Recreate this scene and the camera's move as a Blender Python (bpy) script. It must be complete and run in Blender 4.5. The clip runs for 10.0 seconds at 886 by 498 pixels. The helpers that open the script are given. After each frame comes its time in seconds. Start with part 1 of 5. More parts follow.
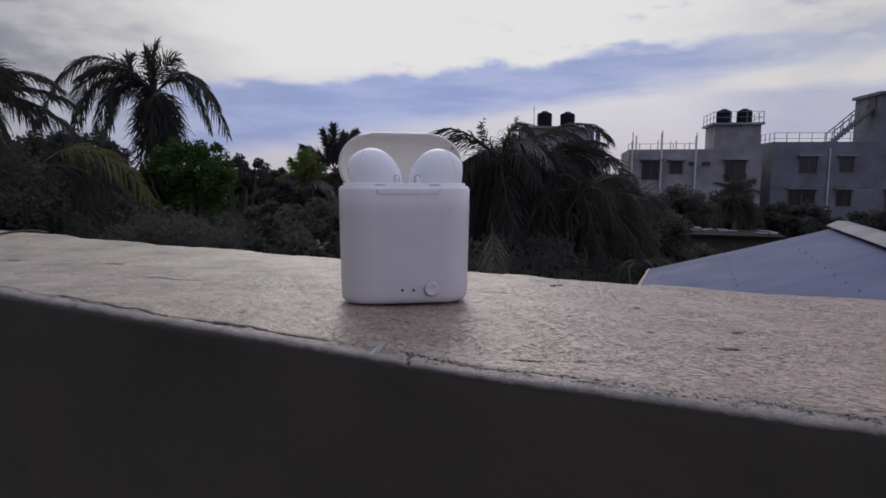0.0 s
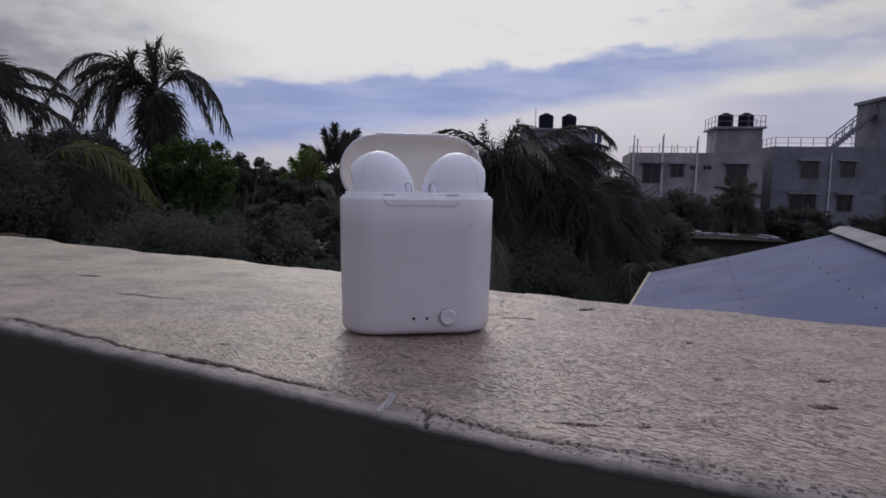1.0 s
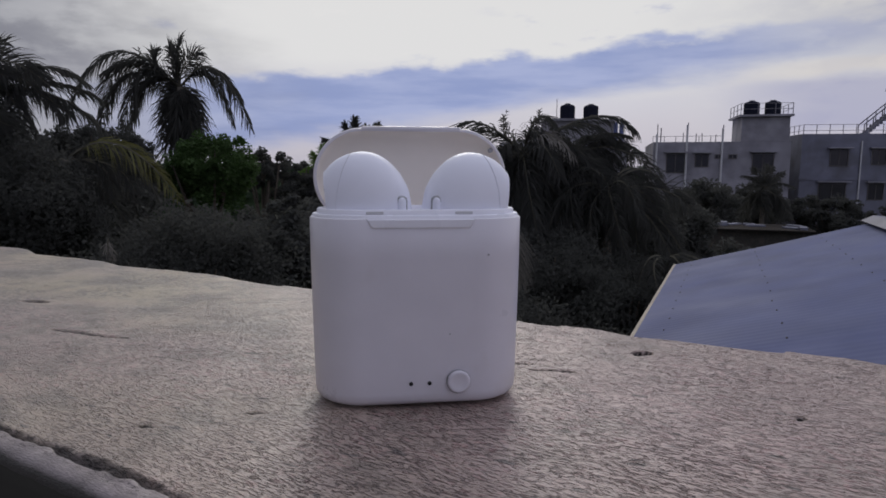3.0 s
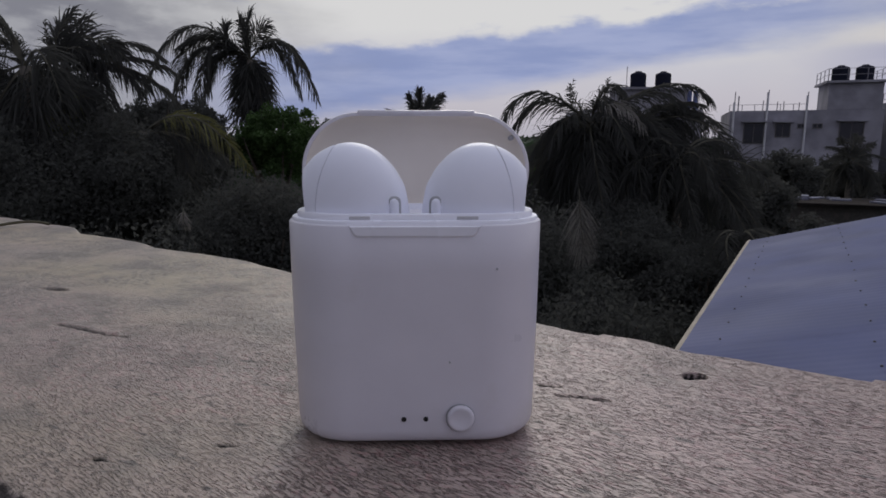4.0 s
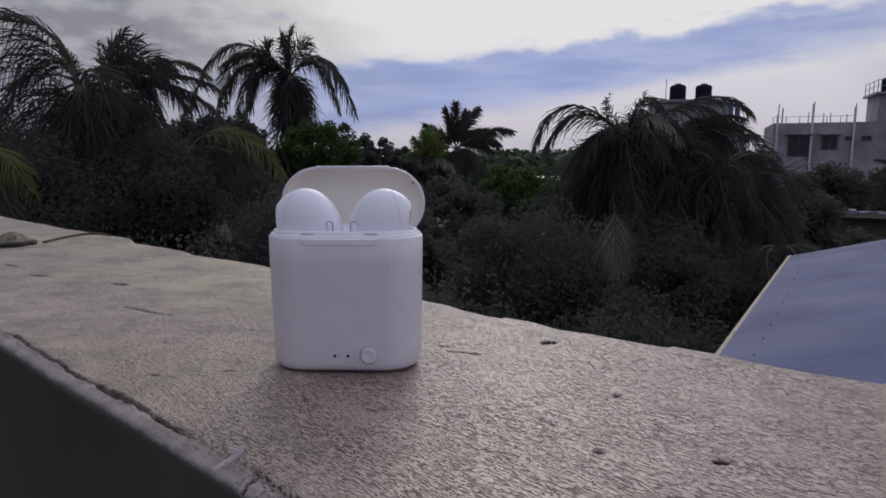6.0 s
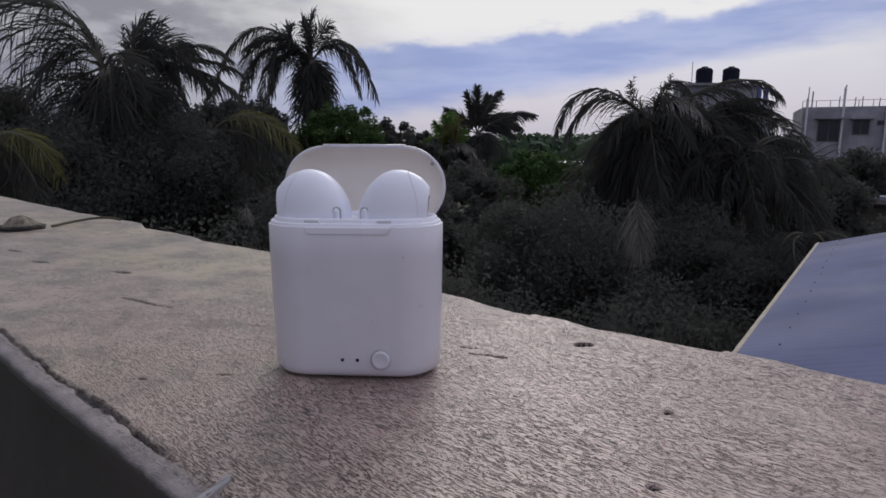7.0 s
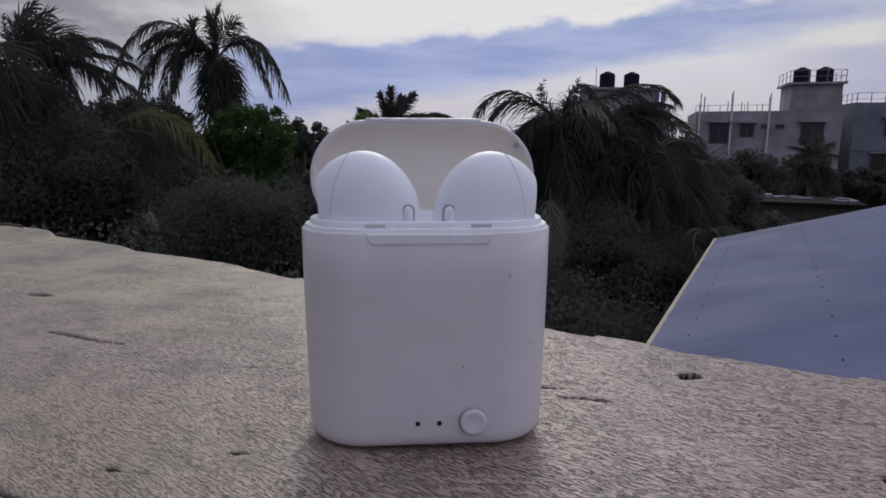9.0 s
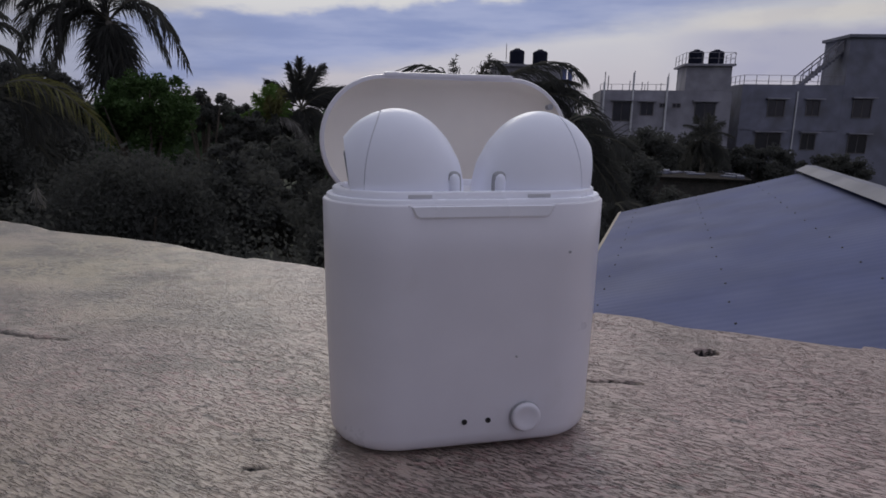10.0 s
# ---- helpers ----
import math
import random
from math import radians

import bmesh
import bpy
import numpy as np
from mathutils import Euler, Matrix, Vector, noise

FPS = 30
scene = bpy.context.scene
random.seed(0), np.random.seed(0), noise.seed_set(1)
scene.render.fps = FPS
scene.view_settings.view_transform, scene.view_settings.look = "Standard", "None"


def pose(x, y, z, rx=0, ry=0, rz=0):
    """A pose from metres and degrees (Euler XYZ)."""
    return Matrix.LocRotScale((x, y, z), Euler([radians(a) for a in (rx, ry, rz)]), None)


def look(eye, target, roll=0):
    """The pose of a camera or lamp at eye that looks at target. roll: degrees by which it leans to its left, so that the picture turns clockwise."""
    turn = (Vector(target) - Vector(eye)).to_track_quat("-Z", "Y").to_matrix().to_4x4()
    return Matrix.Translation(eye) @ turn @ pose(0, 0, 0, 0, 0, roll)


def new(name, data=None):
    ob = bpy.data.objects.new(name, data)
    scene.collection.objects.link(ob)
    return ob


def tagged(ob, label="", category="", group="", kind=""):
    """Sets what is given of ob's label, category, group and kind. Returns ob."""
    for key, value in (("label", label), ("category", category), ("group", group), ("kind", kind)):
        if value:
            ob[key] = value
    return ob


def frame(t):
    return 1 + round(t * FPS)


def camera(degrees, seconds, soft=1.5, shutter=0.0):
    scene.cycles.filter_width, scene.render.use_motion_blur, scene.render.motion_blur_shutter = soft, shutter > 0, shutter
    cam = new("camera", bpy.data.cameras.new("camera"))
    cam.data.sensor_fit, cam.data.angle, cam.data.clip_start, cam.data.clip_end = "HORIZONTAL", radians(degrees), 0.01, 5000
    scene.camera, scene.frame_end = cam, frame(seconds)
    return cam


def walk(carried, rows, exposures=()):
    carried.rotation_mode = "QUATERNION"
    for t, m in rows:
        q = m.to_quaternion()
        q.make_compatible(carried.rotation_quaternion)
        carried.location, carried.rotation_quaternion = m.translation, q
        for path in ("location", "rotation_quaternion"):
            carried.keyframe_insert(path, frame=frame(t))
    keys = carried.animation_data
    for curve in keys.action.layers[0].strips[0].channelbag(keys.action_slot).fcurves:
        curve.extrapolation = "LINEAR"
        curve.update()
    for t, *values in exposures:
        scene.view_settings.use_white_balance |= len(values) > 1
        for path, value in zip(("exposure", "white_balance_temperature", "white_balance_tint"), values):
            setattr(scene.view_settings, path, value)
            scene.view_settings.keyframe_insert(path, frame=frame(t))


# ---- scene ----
# ---- camera ----
# seconds, eye (m), yaw to the left from +y, pitch up, lean (degrees)
PATH = [
    (0, -0.0270, -0.2091, 0.0411, -10.87, -6.40, 0.27),
    (0.5, -0.0262, -0.1899, 0.0412, -10.46, -6.42, 0.77),
    (1, -0.0264, -0.1779, 0.0433, -10.86, -6.31, 0.86),
    (1.5, -0.0265, -0.1710, 0.0450, -10.56, -6.31, 0.34),
    (2, -0.0242, -0.1666, 0.0454, -10.13, -6.32, 0.19),
    (2.2, -0.0245, -0.1650, 0.0462, -9.71, -6.28, 0.12),
    (3.3, -0.0108, -0.1162, 0.0471, -7.89, -8.23, 0.45),
    (3.5, -0.0093, -0.1112, 0.0470, -6.44, -9.71, 0.57),
    (4, -0.0010, -0.1095, 0.0511, -3.06, -9.65, 0.12),
    (4.5, 0.0082, -0.1267, 0.0532, -1.30, -9.89, -0.07),
    (5, 0.0157, -0.1584, 0.0525, 0.33, -9.63, -0.05),
    (5.5, 0.0235, -0.1937, 0.0580, 0.30, -8.60, -0.01),
    (5.7, 0.0282, -0.1877, 0.0597, -0.02, -8.21, 0.01),
    (6.8, 0.0291, -0.1607, 0.0604, 2.07, -9.79, 0.07),
    (7, 0.0280, -0.1556, 0.0582, 2.19, -9.85, 0.09),
    (7.5, 0.0235, -0.1424, 0.0558, 1.80, -9.36, 0.10),
    (8, 0.0181, -0.1277, 0.0533, 0.06, -9.62, 0.56),
    (8.5, 0.0041, -0.1162, 0.0521, -1.14, -9.43, 0.51),
    (9, -0.0080, -0.1105, 0.0527, -5.67, -9.73, 0.28),
    (9.5, -0.0181, -0.1015, 0.0509, -10.25, -10.06, 1.04),
    (10, -0.0264, -0.0936, 0.0499, -13.77, -11.87, 1.00),
]


def aim(x, y, z, yaw, pitch, lean):
    a, p = radians(yaw), radians(pitch)
    way = Vector((-math.sin(a) * math.cos(p), math.cos(a) * math.cos(p), math.sin(p)))
    return look((x, y, z), Vector((x, y, z)) + way, lean)


cam = camera(70.9, 10.0, soft=1.7)
# the clip's own exposure drifts a little: seconds, stops
EXPOSURES = [(0.0, 0.10), (1.0, 0.05), (2.2, 0.05), (3.5, 0.03), (4.0, -0.08), (4.5, -0.03), (5.5, 0.04), (7.0, 0.20), (8.0, 0.20), (9.0, 0.10), (9.5, 0.0), (10.0, -0.10)]
walk(cam, [(row[0], aim(*row[1:])) for row in PATH], EXPOSURES)

# ---- sky and sun ----
SUN_AZ, SUN_EL = 8.0, 32.0  # degrees from +y towards +x, above the horizon


def make_world():
    w = bpy.data.worlds.new("evening_sky")
    w.use_nodes = True
    scene.world = w
    nt = w.node_tree
    nt.nodes.clear()
    N, L = nt.nodes.new, nt.links.new
    out, back = N("ShaderNodeOutputWorld"), N("ShaderNodeBackground")
    L(back.outputs[0], out.inputs[0])
    sky = N("ShaderNodeTexSky")
    sky.sky_type = "NISHITA"
    sky.sun_disc = False
    sky.sun_elevation, sky.sun_rotation = radians(SUN_EL), radians(SUN_AZ)
    sky.air_density, sky.dust_density = 1.0, 2.0
    tc = N("ShaderNodeTexCoord")
    sep = N("ShaderNodeSeparateXYZ")
    L(tc.outputs["Generated"], sep.inputs[0])

    def m(op, a, b=None, c=None, clamp=False):
        n = N("ShaderNodeMath")
        n.operation, n.use_clamp = op, clamp
        for i, v in enumerate((a, b, c)):
            if v is None:
                continue
            if isinstance(v, (int, float)):
                n.inputs[i].default_value = v
            else:
                L(v, n.inputs[i])
        return n.outputs[0]

    def noise_at(scale_xyz, scale, detail, seed=0.0):
        mp = N("ShaderNodeMapping")
        mp.inputs["Scale"].default_value = scale_xyz
        mp.inputs["Location"].default_value = (seed, seed * 0.7, seed * 1.3)
        L(tc.outputs["Generated"], mp.inputs[0])
        n = N("ShaderNodeTexNoise")
        n.inputs["Scale"].default_value, n.inputs["Detail"].default_value = scale, detail
        n.inputs["Roughness"].default_value = 0.55
        L(mp.outputs[0], n.inputs["Vector"])
        return n.outputs[0]

    def ease(v, lo, hi, a=0.0, b=1.0):
        n = N("ShaderNodeMapRange")
        n.interpolation_type = "SMOOTHSTEP"
        for i, k in enumerate((lo, hi, a, b)):
            if isinstance(k, (int, float)):
                n.inputs[i + 1].default_value = k
            else:
                L(k, n.inputs[i + 1])
        L(v, n.inputs[0])
        return n.outputs[0]

    def over(fac, a, b):
        n = N("ShaderNodeMix")
        n.data_type = "RGBA"
        for i, v in ((0, fac), (6, a), (7, b)):
            if isinstance(v, tuple):
                n.inputs[i].default_value = (*v, 1)
            else:
                L(v, n.inputs[i])
        return n.outputs[2]

    east, high = sep.outputs[0], sep.outputs[2]
    big = noise_at((1, 1, 3.2), 2.6, 5, 3.1)
    lumps = noise_at((1, 1, 2.6), 11.0, 6, 7.7)
    soft_ = noise_at((1, 1, 4.0), 6.0, 4, 15.2)
    wisp = noise_at((1, 1, 6.5), 4.5, 6, 33.0)
    # bright cloud, paler and pinker towards the horizon
    wavy = m("ADD", high, m("MULTIPLY", m("SUBTRACT", big, 0.5), 0.06))
    ramp = N("ShaderNodeValToRGB")
    L(wavy, ramp.inputs[0])
    cr = ramp.color_ramp
    stops = [(0.0, (0.46, 0.44, 0.51)), (0.05, (0.58, 0.55, 0.61)), (0.11, (0.63, 0.62, 0.68)), (0.17, (0.75, 0.745, 0.75)),
             (0.30, (0.75, 0.745, 0.745)), (0.48, (0.80, 0.83, 0.92)), (1.0, (0.90, 0.94, 1.06))]
    while len(cr.elements) < len(stops):
        cr.elements.new(0.5)
    for e, (p, c) in zip(cr.elements, stops):
        e.position, e.color = p, (*c, 1)
    col = ramp.outputs[0]
    # thin clear patches let the blue sky through
    skyb = N("ShaderNodeVectorMath")
    skyb.operation = "SCALE"
    skyb.inputs[3].default_value = 0.10
    L(sky.outputs[0], skyb.inputs[0])
    col = over(ease(noise_at((1, 1, 2.4), 4.0, 5, 11.0), 0.58, 0.78, 0.0, 0.15), col, skyb.outputs[0])
    # the long blue-grey bank: a lumpy upper edge, a soft lower one, climbing to the right
    top = m("ADD", m("MULTIPLY_ADD", east, 0.080, 0.158), m("MULTIPLY", m("SUBTRACT", lumps, 0.5), 0.075))
    low = m("ADD", m("MULTIPLY_ADD", east, 0.155, 0.062), m("MULTIPLY", m("SUBTRACT", soft_, 0.5), 0.06))
    d_top, d_low = m("SUBTRACT", high, top), m("SUBTRACT", high, low)
    bank = m("MULTIPLY", ease(d_top, -0.016, 0.006, 1.0, 0.0), ease(d_low, -0.022, 0.022))
    bank = m("MULTIPLY", bank, ease(m("ABSOLUTE", m("SUBTRACT", east, 0.18)), 0.30, 0.62, 1.0, 0.45))
    inner = over(ease(wisp, 0.38, 0.66), (0.262, 0.325, 0.575), (0.37, 0.425, 0.66))
    col = over(m("MULTIPLY", bank, 0.94), col, inner)
    # smaller torn shreds above it
    shred = m("MULTIPLY", ease(noise_at((1, 1, 3.4), 6.5, 6, 21.0), 0.55, 0.66), m("MULTIPLY", ease(high, 0.17, 0.21), ease(m("ABSOLUTE", m("SUBTRACT", east, 0.05)), 0.12, 0.30)))
    shred = m("MULTIPLY", shred, ease(high, 0.24, 0.34, 1.0, 0.25))
    col = over(m("MULTIPLY", shred, 0.62), col, (0.40, 0.43, 0.62))
    # far to the right a lower lavender layer under a thin lit streak
    right = ease(east, 0.50, 0.66)
    layer = m("MULTIPLY", m("MULTIPLY", ease(wavy, 0.045, 0.075), ease(wavy, 0.115, 0.135, 1.0, 0.0)), right)
    col = over(m("MULTIPLY", layer, 0.75), col, (0.37, 0.38, 0.56))
    streak = ease(m("ABSOLUTE", m("SUBTRACT", wavy, m("MULTIPLY_ADD", east, 0.06, 0.100))), 0.003, 0.014, 1.0, 0.0)
    col = over(m("MULTIPLY", m("MULTIPLY", streak, right), 0.6), col, (0.74, 0.69, 0.64))
    # duller cloud stands to the right and to the left; its tone also mimics lens corner darkening
    col = over(m("MULTIPLY", ease(m("ADD", east, m("MULTIPLY", m("SUBTRACT", big, 0.5), 0.3)), 0.36, 0.74, 0.0, 0.62), ease(high, 0.06, 0.24, 0.25, 1.0)), col, over(ease(lumps, 0.42, 0.60), (0.33, 0.335, 0.42), (0.50, 0.49, 0.50)))
    left = ease(m("ADD", east, m("MULTIPLY", m("SUBTRACT", big, 0.5), 0.5)), -0.46, -0.06, 0.90, 0.0)
    col = over(left, col, over(ease(lumps, 0.40, 0.62), (0.185, 0.19, 0.235), (0.34, 0.345, 0.385)))
    # brighter ahead (+y); the unseen sky behind is dimmed to set the light on the case front
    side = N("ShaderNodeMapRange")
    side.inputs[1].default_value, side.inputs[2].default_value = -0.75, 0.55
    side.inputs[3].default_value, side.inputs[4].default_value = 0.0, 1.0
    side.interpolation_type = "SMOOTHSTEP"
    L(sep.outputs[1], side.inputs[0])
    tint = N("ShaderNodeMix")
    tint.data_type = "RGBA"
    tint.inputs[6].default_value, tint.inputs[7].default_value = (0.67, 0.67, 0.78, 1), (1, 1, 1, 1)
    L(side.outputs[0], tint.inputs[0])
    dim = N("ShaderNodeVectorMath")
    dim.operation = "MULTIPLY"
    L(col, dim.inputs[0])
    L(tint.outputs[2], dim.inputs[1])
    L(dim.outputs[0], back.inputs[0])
    back.inputs[1].default_value = 0.95


make_world()
sun = bpy.data.lights.new("sun", "SUN")
sun.energy, sun.angle, sun.color = 0.7, radians(25), (1.0, 0.93, 0.84)
new("sun", sun).matrix_world = look((math.sin(radians(SUN_AZ)) * 9, math.cos(radians(SUN_AZ)) * 9, 9 * math.tan(radians(SUN_EL))), (0, 0, 0))


# ---- materials ----
def material(name, color, rough=0.6, vary=0.15, scale=20.0, bump=0.0, bump_scale=None, metal=0.0, stretch=(1, 1, 1), spots=None, island=0.0, spec=0.5, coat=0.0, thin=0.0):
    """Principled paint with noise at two scales, bump, darker spots (color, scale, from, to)."""
    mt = bpy.data.materials.new(name)
    mt.use_nodes = True
    nt = mt.node_tree
    N, L = nt.nodes.new, nt.links.new
    b = nt.nodes["Principled BSDF"]
    b.inputs["Roughness"].default_value, b.inputs["Metallic"].default_value = rough, metal
    b.inputs["Specular IOR Level"].default_value = spec
    b.inputs["Coat Weight"].default_value = coat
    tc, mp = N("ShaderNodeTexCoord"), N("ShaderNodeMapping")
    mp.inputs["Scale"].default_value = stretch
    L(tc.outputs["Object"], mp.inputs[0])

    def noise_tex(sc, detail=5):
        n = N("ShaderNodeTexNoise")
        n.inputs["Scale"].default_value, n.inputs["Detail"].default_value = sc, detail
        L(mp.outputs[0], n.inputs["Vector"])
        return n.outputs[0]

    def blend(fac, a, bcol, mode="MIX"):
        x = N("ShaderNodeMix")
        x.data_type, x.blend_type = "RGBA", mode
        for i, v in ((0, fac), (6, a), (7, bcol)):
            if isinstance(v, (float, int)):
                x.inputs[i].default_value = v
            elif isinstance(v, tuple):
                x.inputs[i].default_value = (*v, 1)
            else:
                L(v, x.inputs[i])
        return x.outputs[2]

    def rng(v, a, c, lo=0.0, hi=1.0):
        r = N("ShaderNodeMapRange")
        for i, k in enumerate((a, c, lo, hi)):
            r.inputs[i + 1].default_value = k
        L(v, r.inputs[0])
        return r.outputs[0]

    dark = tuple(c * (1 - vary) for c in color)
    light = tuple(min(1.0, c * (1 + vary)) for c in color)
    col = blend(rng(noise_tex(scale), 0.3, 0.7), dark, light)
    col = blend(rng(noise_tex(scale * 0.17, 3), 0.35, 0.7, 0, 0.6), col, tuple(c * (1 - vary) for c in color))
    if island:
        g = N("ShaderNodeNewGeometry")
        col = blend(rng(g.outputs["Random Per Island"], 0, 1, 0, island), col, tuple(min(1.0, c * 1.9) for c in color))
    if spots:
        sc_col, sc, lo, hi = spots
        col = blend(rng(noise_tex(sc, 6), lo, hi), col, sc_col)
    L(col, b.inputs["Base Color"])
    r = rng(noise_tex(scale * 0.6), 0.3, 0.7, max(0.03, rough - 0.08), min(1, rough + 0.08))
    L(r, b.inputs["Roughness"])
    if thin:  # light passes through the leaf
        tr, ms = N("ShaderNodeBsdfTranslucent"), N("ShaderNodeMixShader")
        L(col, tr.inputs[0])
        ms.inputs[0].default_value = thin
        L(b.outputs[0], ms.inputs[1])
        L(tr.outputs[0], ms.inputs[2])
        L(ms.outputs[0], nt.nodes["Material Output"].inputs[0])
    if bump:
        bp = N("ShaderNodeBump")
        bp.inputs["Strength"].default_value = 0.6
        bp.inputs["Distance"].default_value = bump
        L(noise_tex(bump_scale or scale, 7), bp.inputs["Height"])
        L(bp.outputs[0], b.inputs["Normal"])
    return mt


M = {
    "case": material("white_gloss_plastic", (0.735, 0.710, 0.765), 0.34, 0.03, 120, 0.00002, 900, coat=0.15, spots=((0.655, 0.625, 0.64), 70, 0.60, 0.80)),
    "bud": material("white_bud_plastic", (0.88, 0.89, 0.98), 0.42, 0.02, 150),
    "lid_in": material("cream_inner_plastic", (0.87, 0.81, 0.74), 0.42, 0.05, 90),
    "tray": material("white_tray_plastic", (0.91, 0.91, 0.98), 0.3, 0.02, 120),
    "contact": material("pale_grey_contact", (0.58, 0.57, 0.59), 0.4, 0.05, 200),
    "seam": material("pale_grey_seam", (0.66, 0.66, 0.71), 0.5, 0.05, 200),
    "slot": material("grey_slot_plastic", (0.36, 0.36, 0.38), 0.5, 0.1, 200),
    "dark": material("dark_pinhole", (0.015, 0.014, 0.015), 0.7, 0.1, 200),
    "mesh": material("grey_speaker_mesh", (0.16, 0.16, 0.18), 0.6, 0.2, 900),
    "plaster": material("weathered_outer_plaster", (0.16, 0.15, 0.135), 0.9, 0.3, 6, 0.004, 30, spots=((0.04, 0.04, 0.035), 2.0, 0.5, 0.7)),
    # near wall face and tin house walls: their shade is in this colour
    "face": material("shade_dark_plaster", (0.076, 0.073, 0.064), 0.95, 0.3, 14, 0.0015, 60, spec=0.15, spots=((0.10, 0.085, 0.075), 5.0, 0.5, 0.72)),
    "roof_slab": material("rooftop_screed", (0.16, 0.155, 0.145), 0.9, 0.25, 4, 0.003, 40, spots=((0.06, 0.06, 0.05), 1.5, 0.5, 0.7)),
    "tin": material("galvanised_blue_grey_sheet", (0.068, 0.083, 0.190), 0.65, 0.16, 1.5, 0.002, 12, spec=0.2, spots=((0.105, 0.118, 0.225), 1.1, 0.52, 0.75)),
    "tin_trim": material("pale_timber_fascia", (0.42, 0.37, 0.30), 0.75, 0.2, 5),
    "rivet": material("dark_rivet_washer", (0.05, 0.05, 0.06), 0.6, 0.2, 30),
    "palm": material("palm_leaflet_green", (0.072, 0.073, 0.068), 0.9, 0.10, 1.4, island=0.05, spec=0.04, thin=0.5),
    "palm_young": material("young_palm_leaflet", (0.105, 0.175, 0.045), 0.6, 0.3, 2.0, island=0.4, spec=0.15, thin=0.45),
    "palm_dry": material("yellowing_palm_leaflet", (0.115, 0.112, 0.042), 0.7, 0.3, 2.0, island=0.25, spec=0.2, thin=0.3),
    "palm_dead": material("dead_grey_palm_leaflet", (0.17, 0.16, 0.145), 0.8, 0.3, 3.0, island=0.4, spec=0.1, thin=0.25),
    "rachis": material("palm_rib", (0.095, 0.09, 0.070), 0.8, 0.25, 5, spec=0.05),
    "trunk": material("palm_trunk_bark", (0.13, 0.115, 0.095), 0.9, 0.3, 6, 0.01, 14, stretch=(1, 1, 4)),
    "leaf": material("broad_leaf_green", (0.048, 0.085, 0.026), 0.6, 0.3, 1.2, island=0.6, spec=0.2, thin=0.35),
    "leaf_dark": material("dark_broad_leaf", (0.088, 0.090, 0.083), 0.95, 0.06, 1.2, island=0.06, spec=0.03, thin=0.5),
    "leaf_far": material("far_canopy_green", (0.045, 0.070, 0.040), 0.7, 0.3, 0.3, island=0.5, spec=0.2, thin=0.3),
    "bark": material("grey_brown_bark", (0.12, 0.10, 0.08), 0.9, 0.3, 8, 0.01, 20),
    "render": material("grey_cement_render", (0.32, 0.312, 0.350), 0.9, 0.25, 0.9, 0.01, 4, spots=((0.195, 0.19, 0.215), 0.6, 0.45, 0.70)),
    "render_b": material("blue_grey_cement_render", (0.185, 0.19, 0.24), 0.9, 0.25, 0.8, 0.01, 4, spots=((0.13, 0.13, 0.15), 0.5, 0.5, 0.72)),
    "window_dark": material("dark_window_glass", (0.02, 0.02, 0.024), 0.15, 0.2, 3),
    "frame": material("window_frame_paint", (0.12, 0.11, 0.11), 0.6, 0.2, 6),
    "tank": material("black_plastic_tank", (0.016, 0.018, 0.032), 0.8, 0.2, 3, spec=0.1),
    "steel": material("galvanised_pipe", (0.24, 0.23, 0.26), 0.7, 0.15, 6, spec=0.2),
    "pipe": material("white_plastic_pipe", (0.62, 0.62, 0.64), 0.5, 0.1, 4),
    "pole_blue": material("blue_painted_column", (0.10, 0.13, 0.30), 0.6, 0.2, 6),
    "ground": material("ground_green_earth", (0.055, 0.062, 0.035), 0.95, 0.4, 0.25, 0.03, 2, spots=((0.07, 0.065, 0.045), 0.12, 0.5, 0.65)),
    # the washer's shadowed side is put into its near-black colour
    "washer": material("shade_dark_washer", (0.03, 0.026, 0.022), 0.8, 0.3, 200, 0.0006, 400),
    "darkened": material("dark_flat_sheet", (0.030, 0.026, 0.024), 0.95, 0.4, 1.5, 0.004, 10, spec=0.05),
    "ridge": material("dull_metal_ridge", (0.14, 0.14, 0.18), 0.6, 0.2, 3),
    "shell": material("grey_brown_chip", (0.20, 0.17, 0.13), 0.9, 0.35, 260, 0.0014, 420, spots=((0.10, 0.085, 0.07), 330, 0.5, 0.65)),
    "twig": material("dry_twig_bark", (0.075, 0.068, 0.04), 0.85, 0.25, 200),
    "flake": material("white_paint_flake", (0.33, 0.31, 0.315), 0.7, 0.08, 200),
}


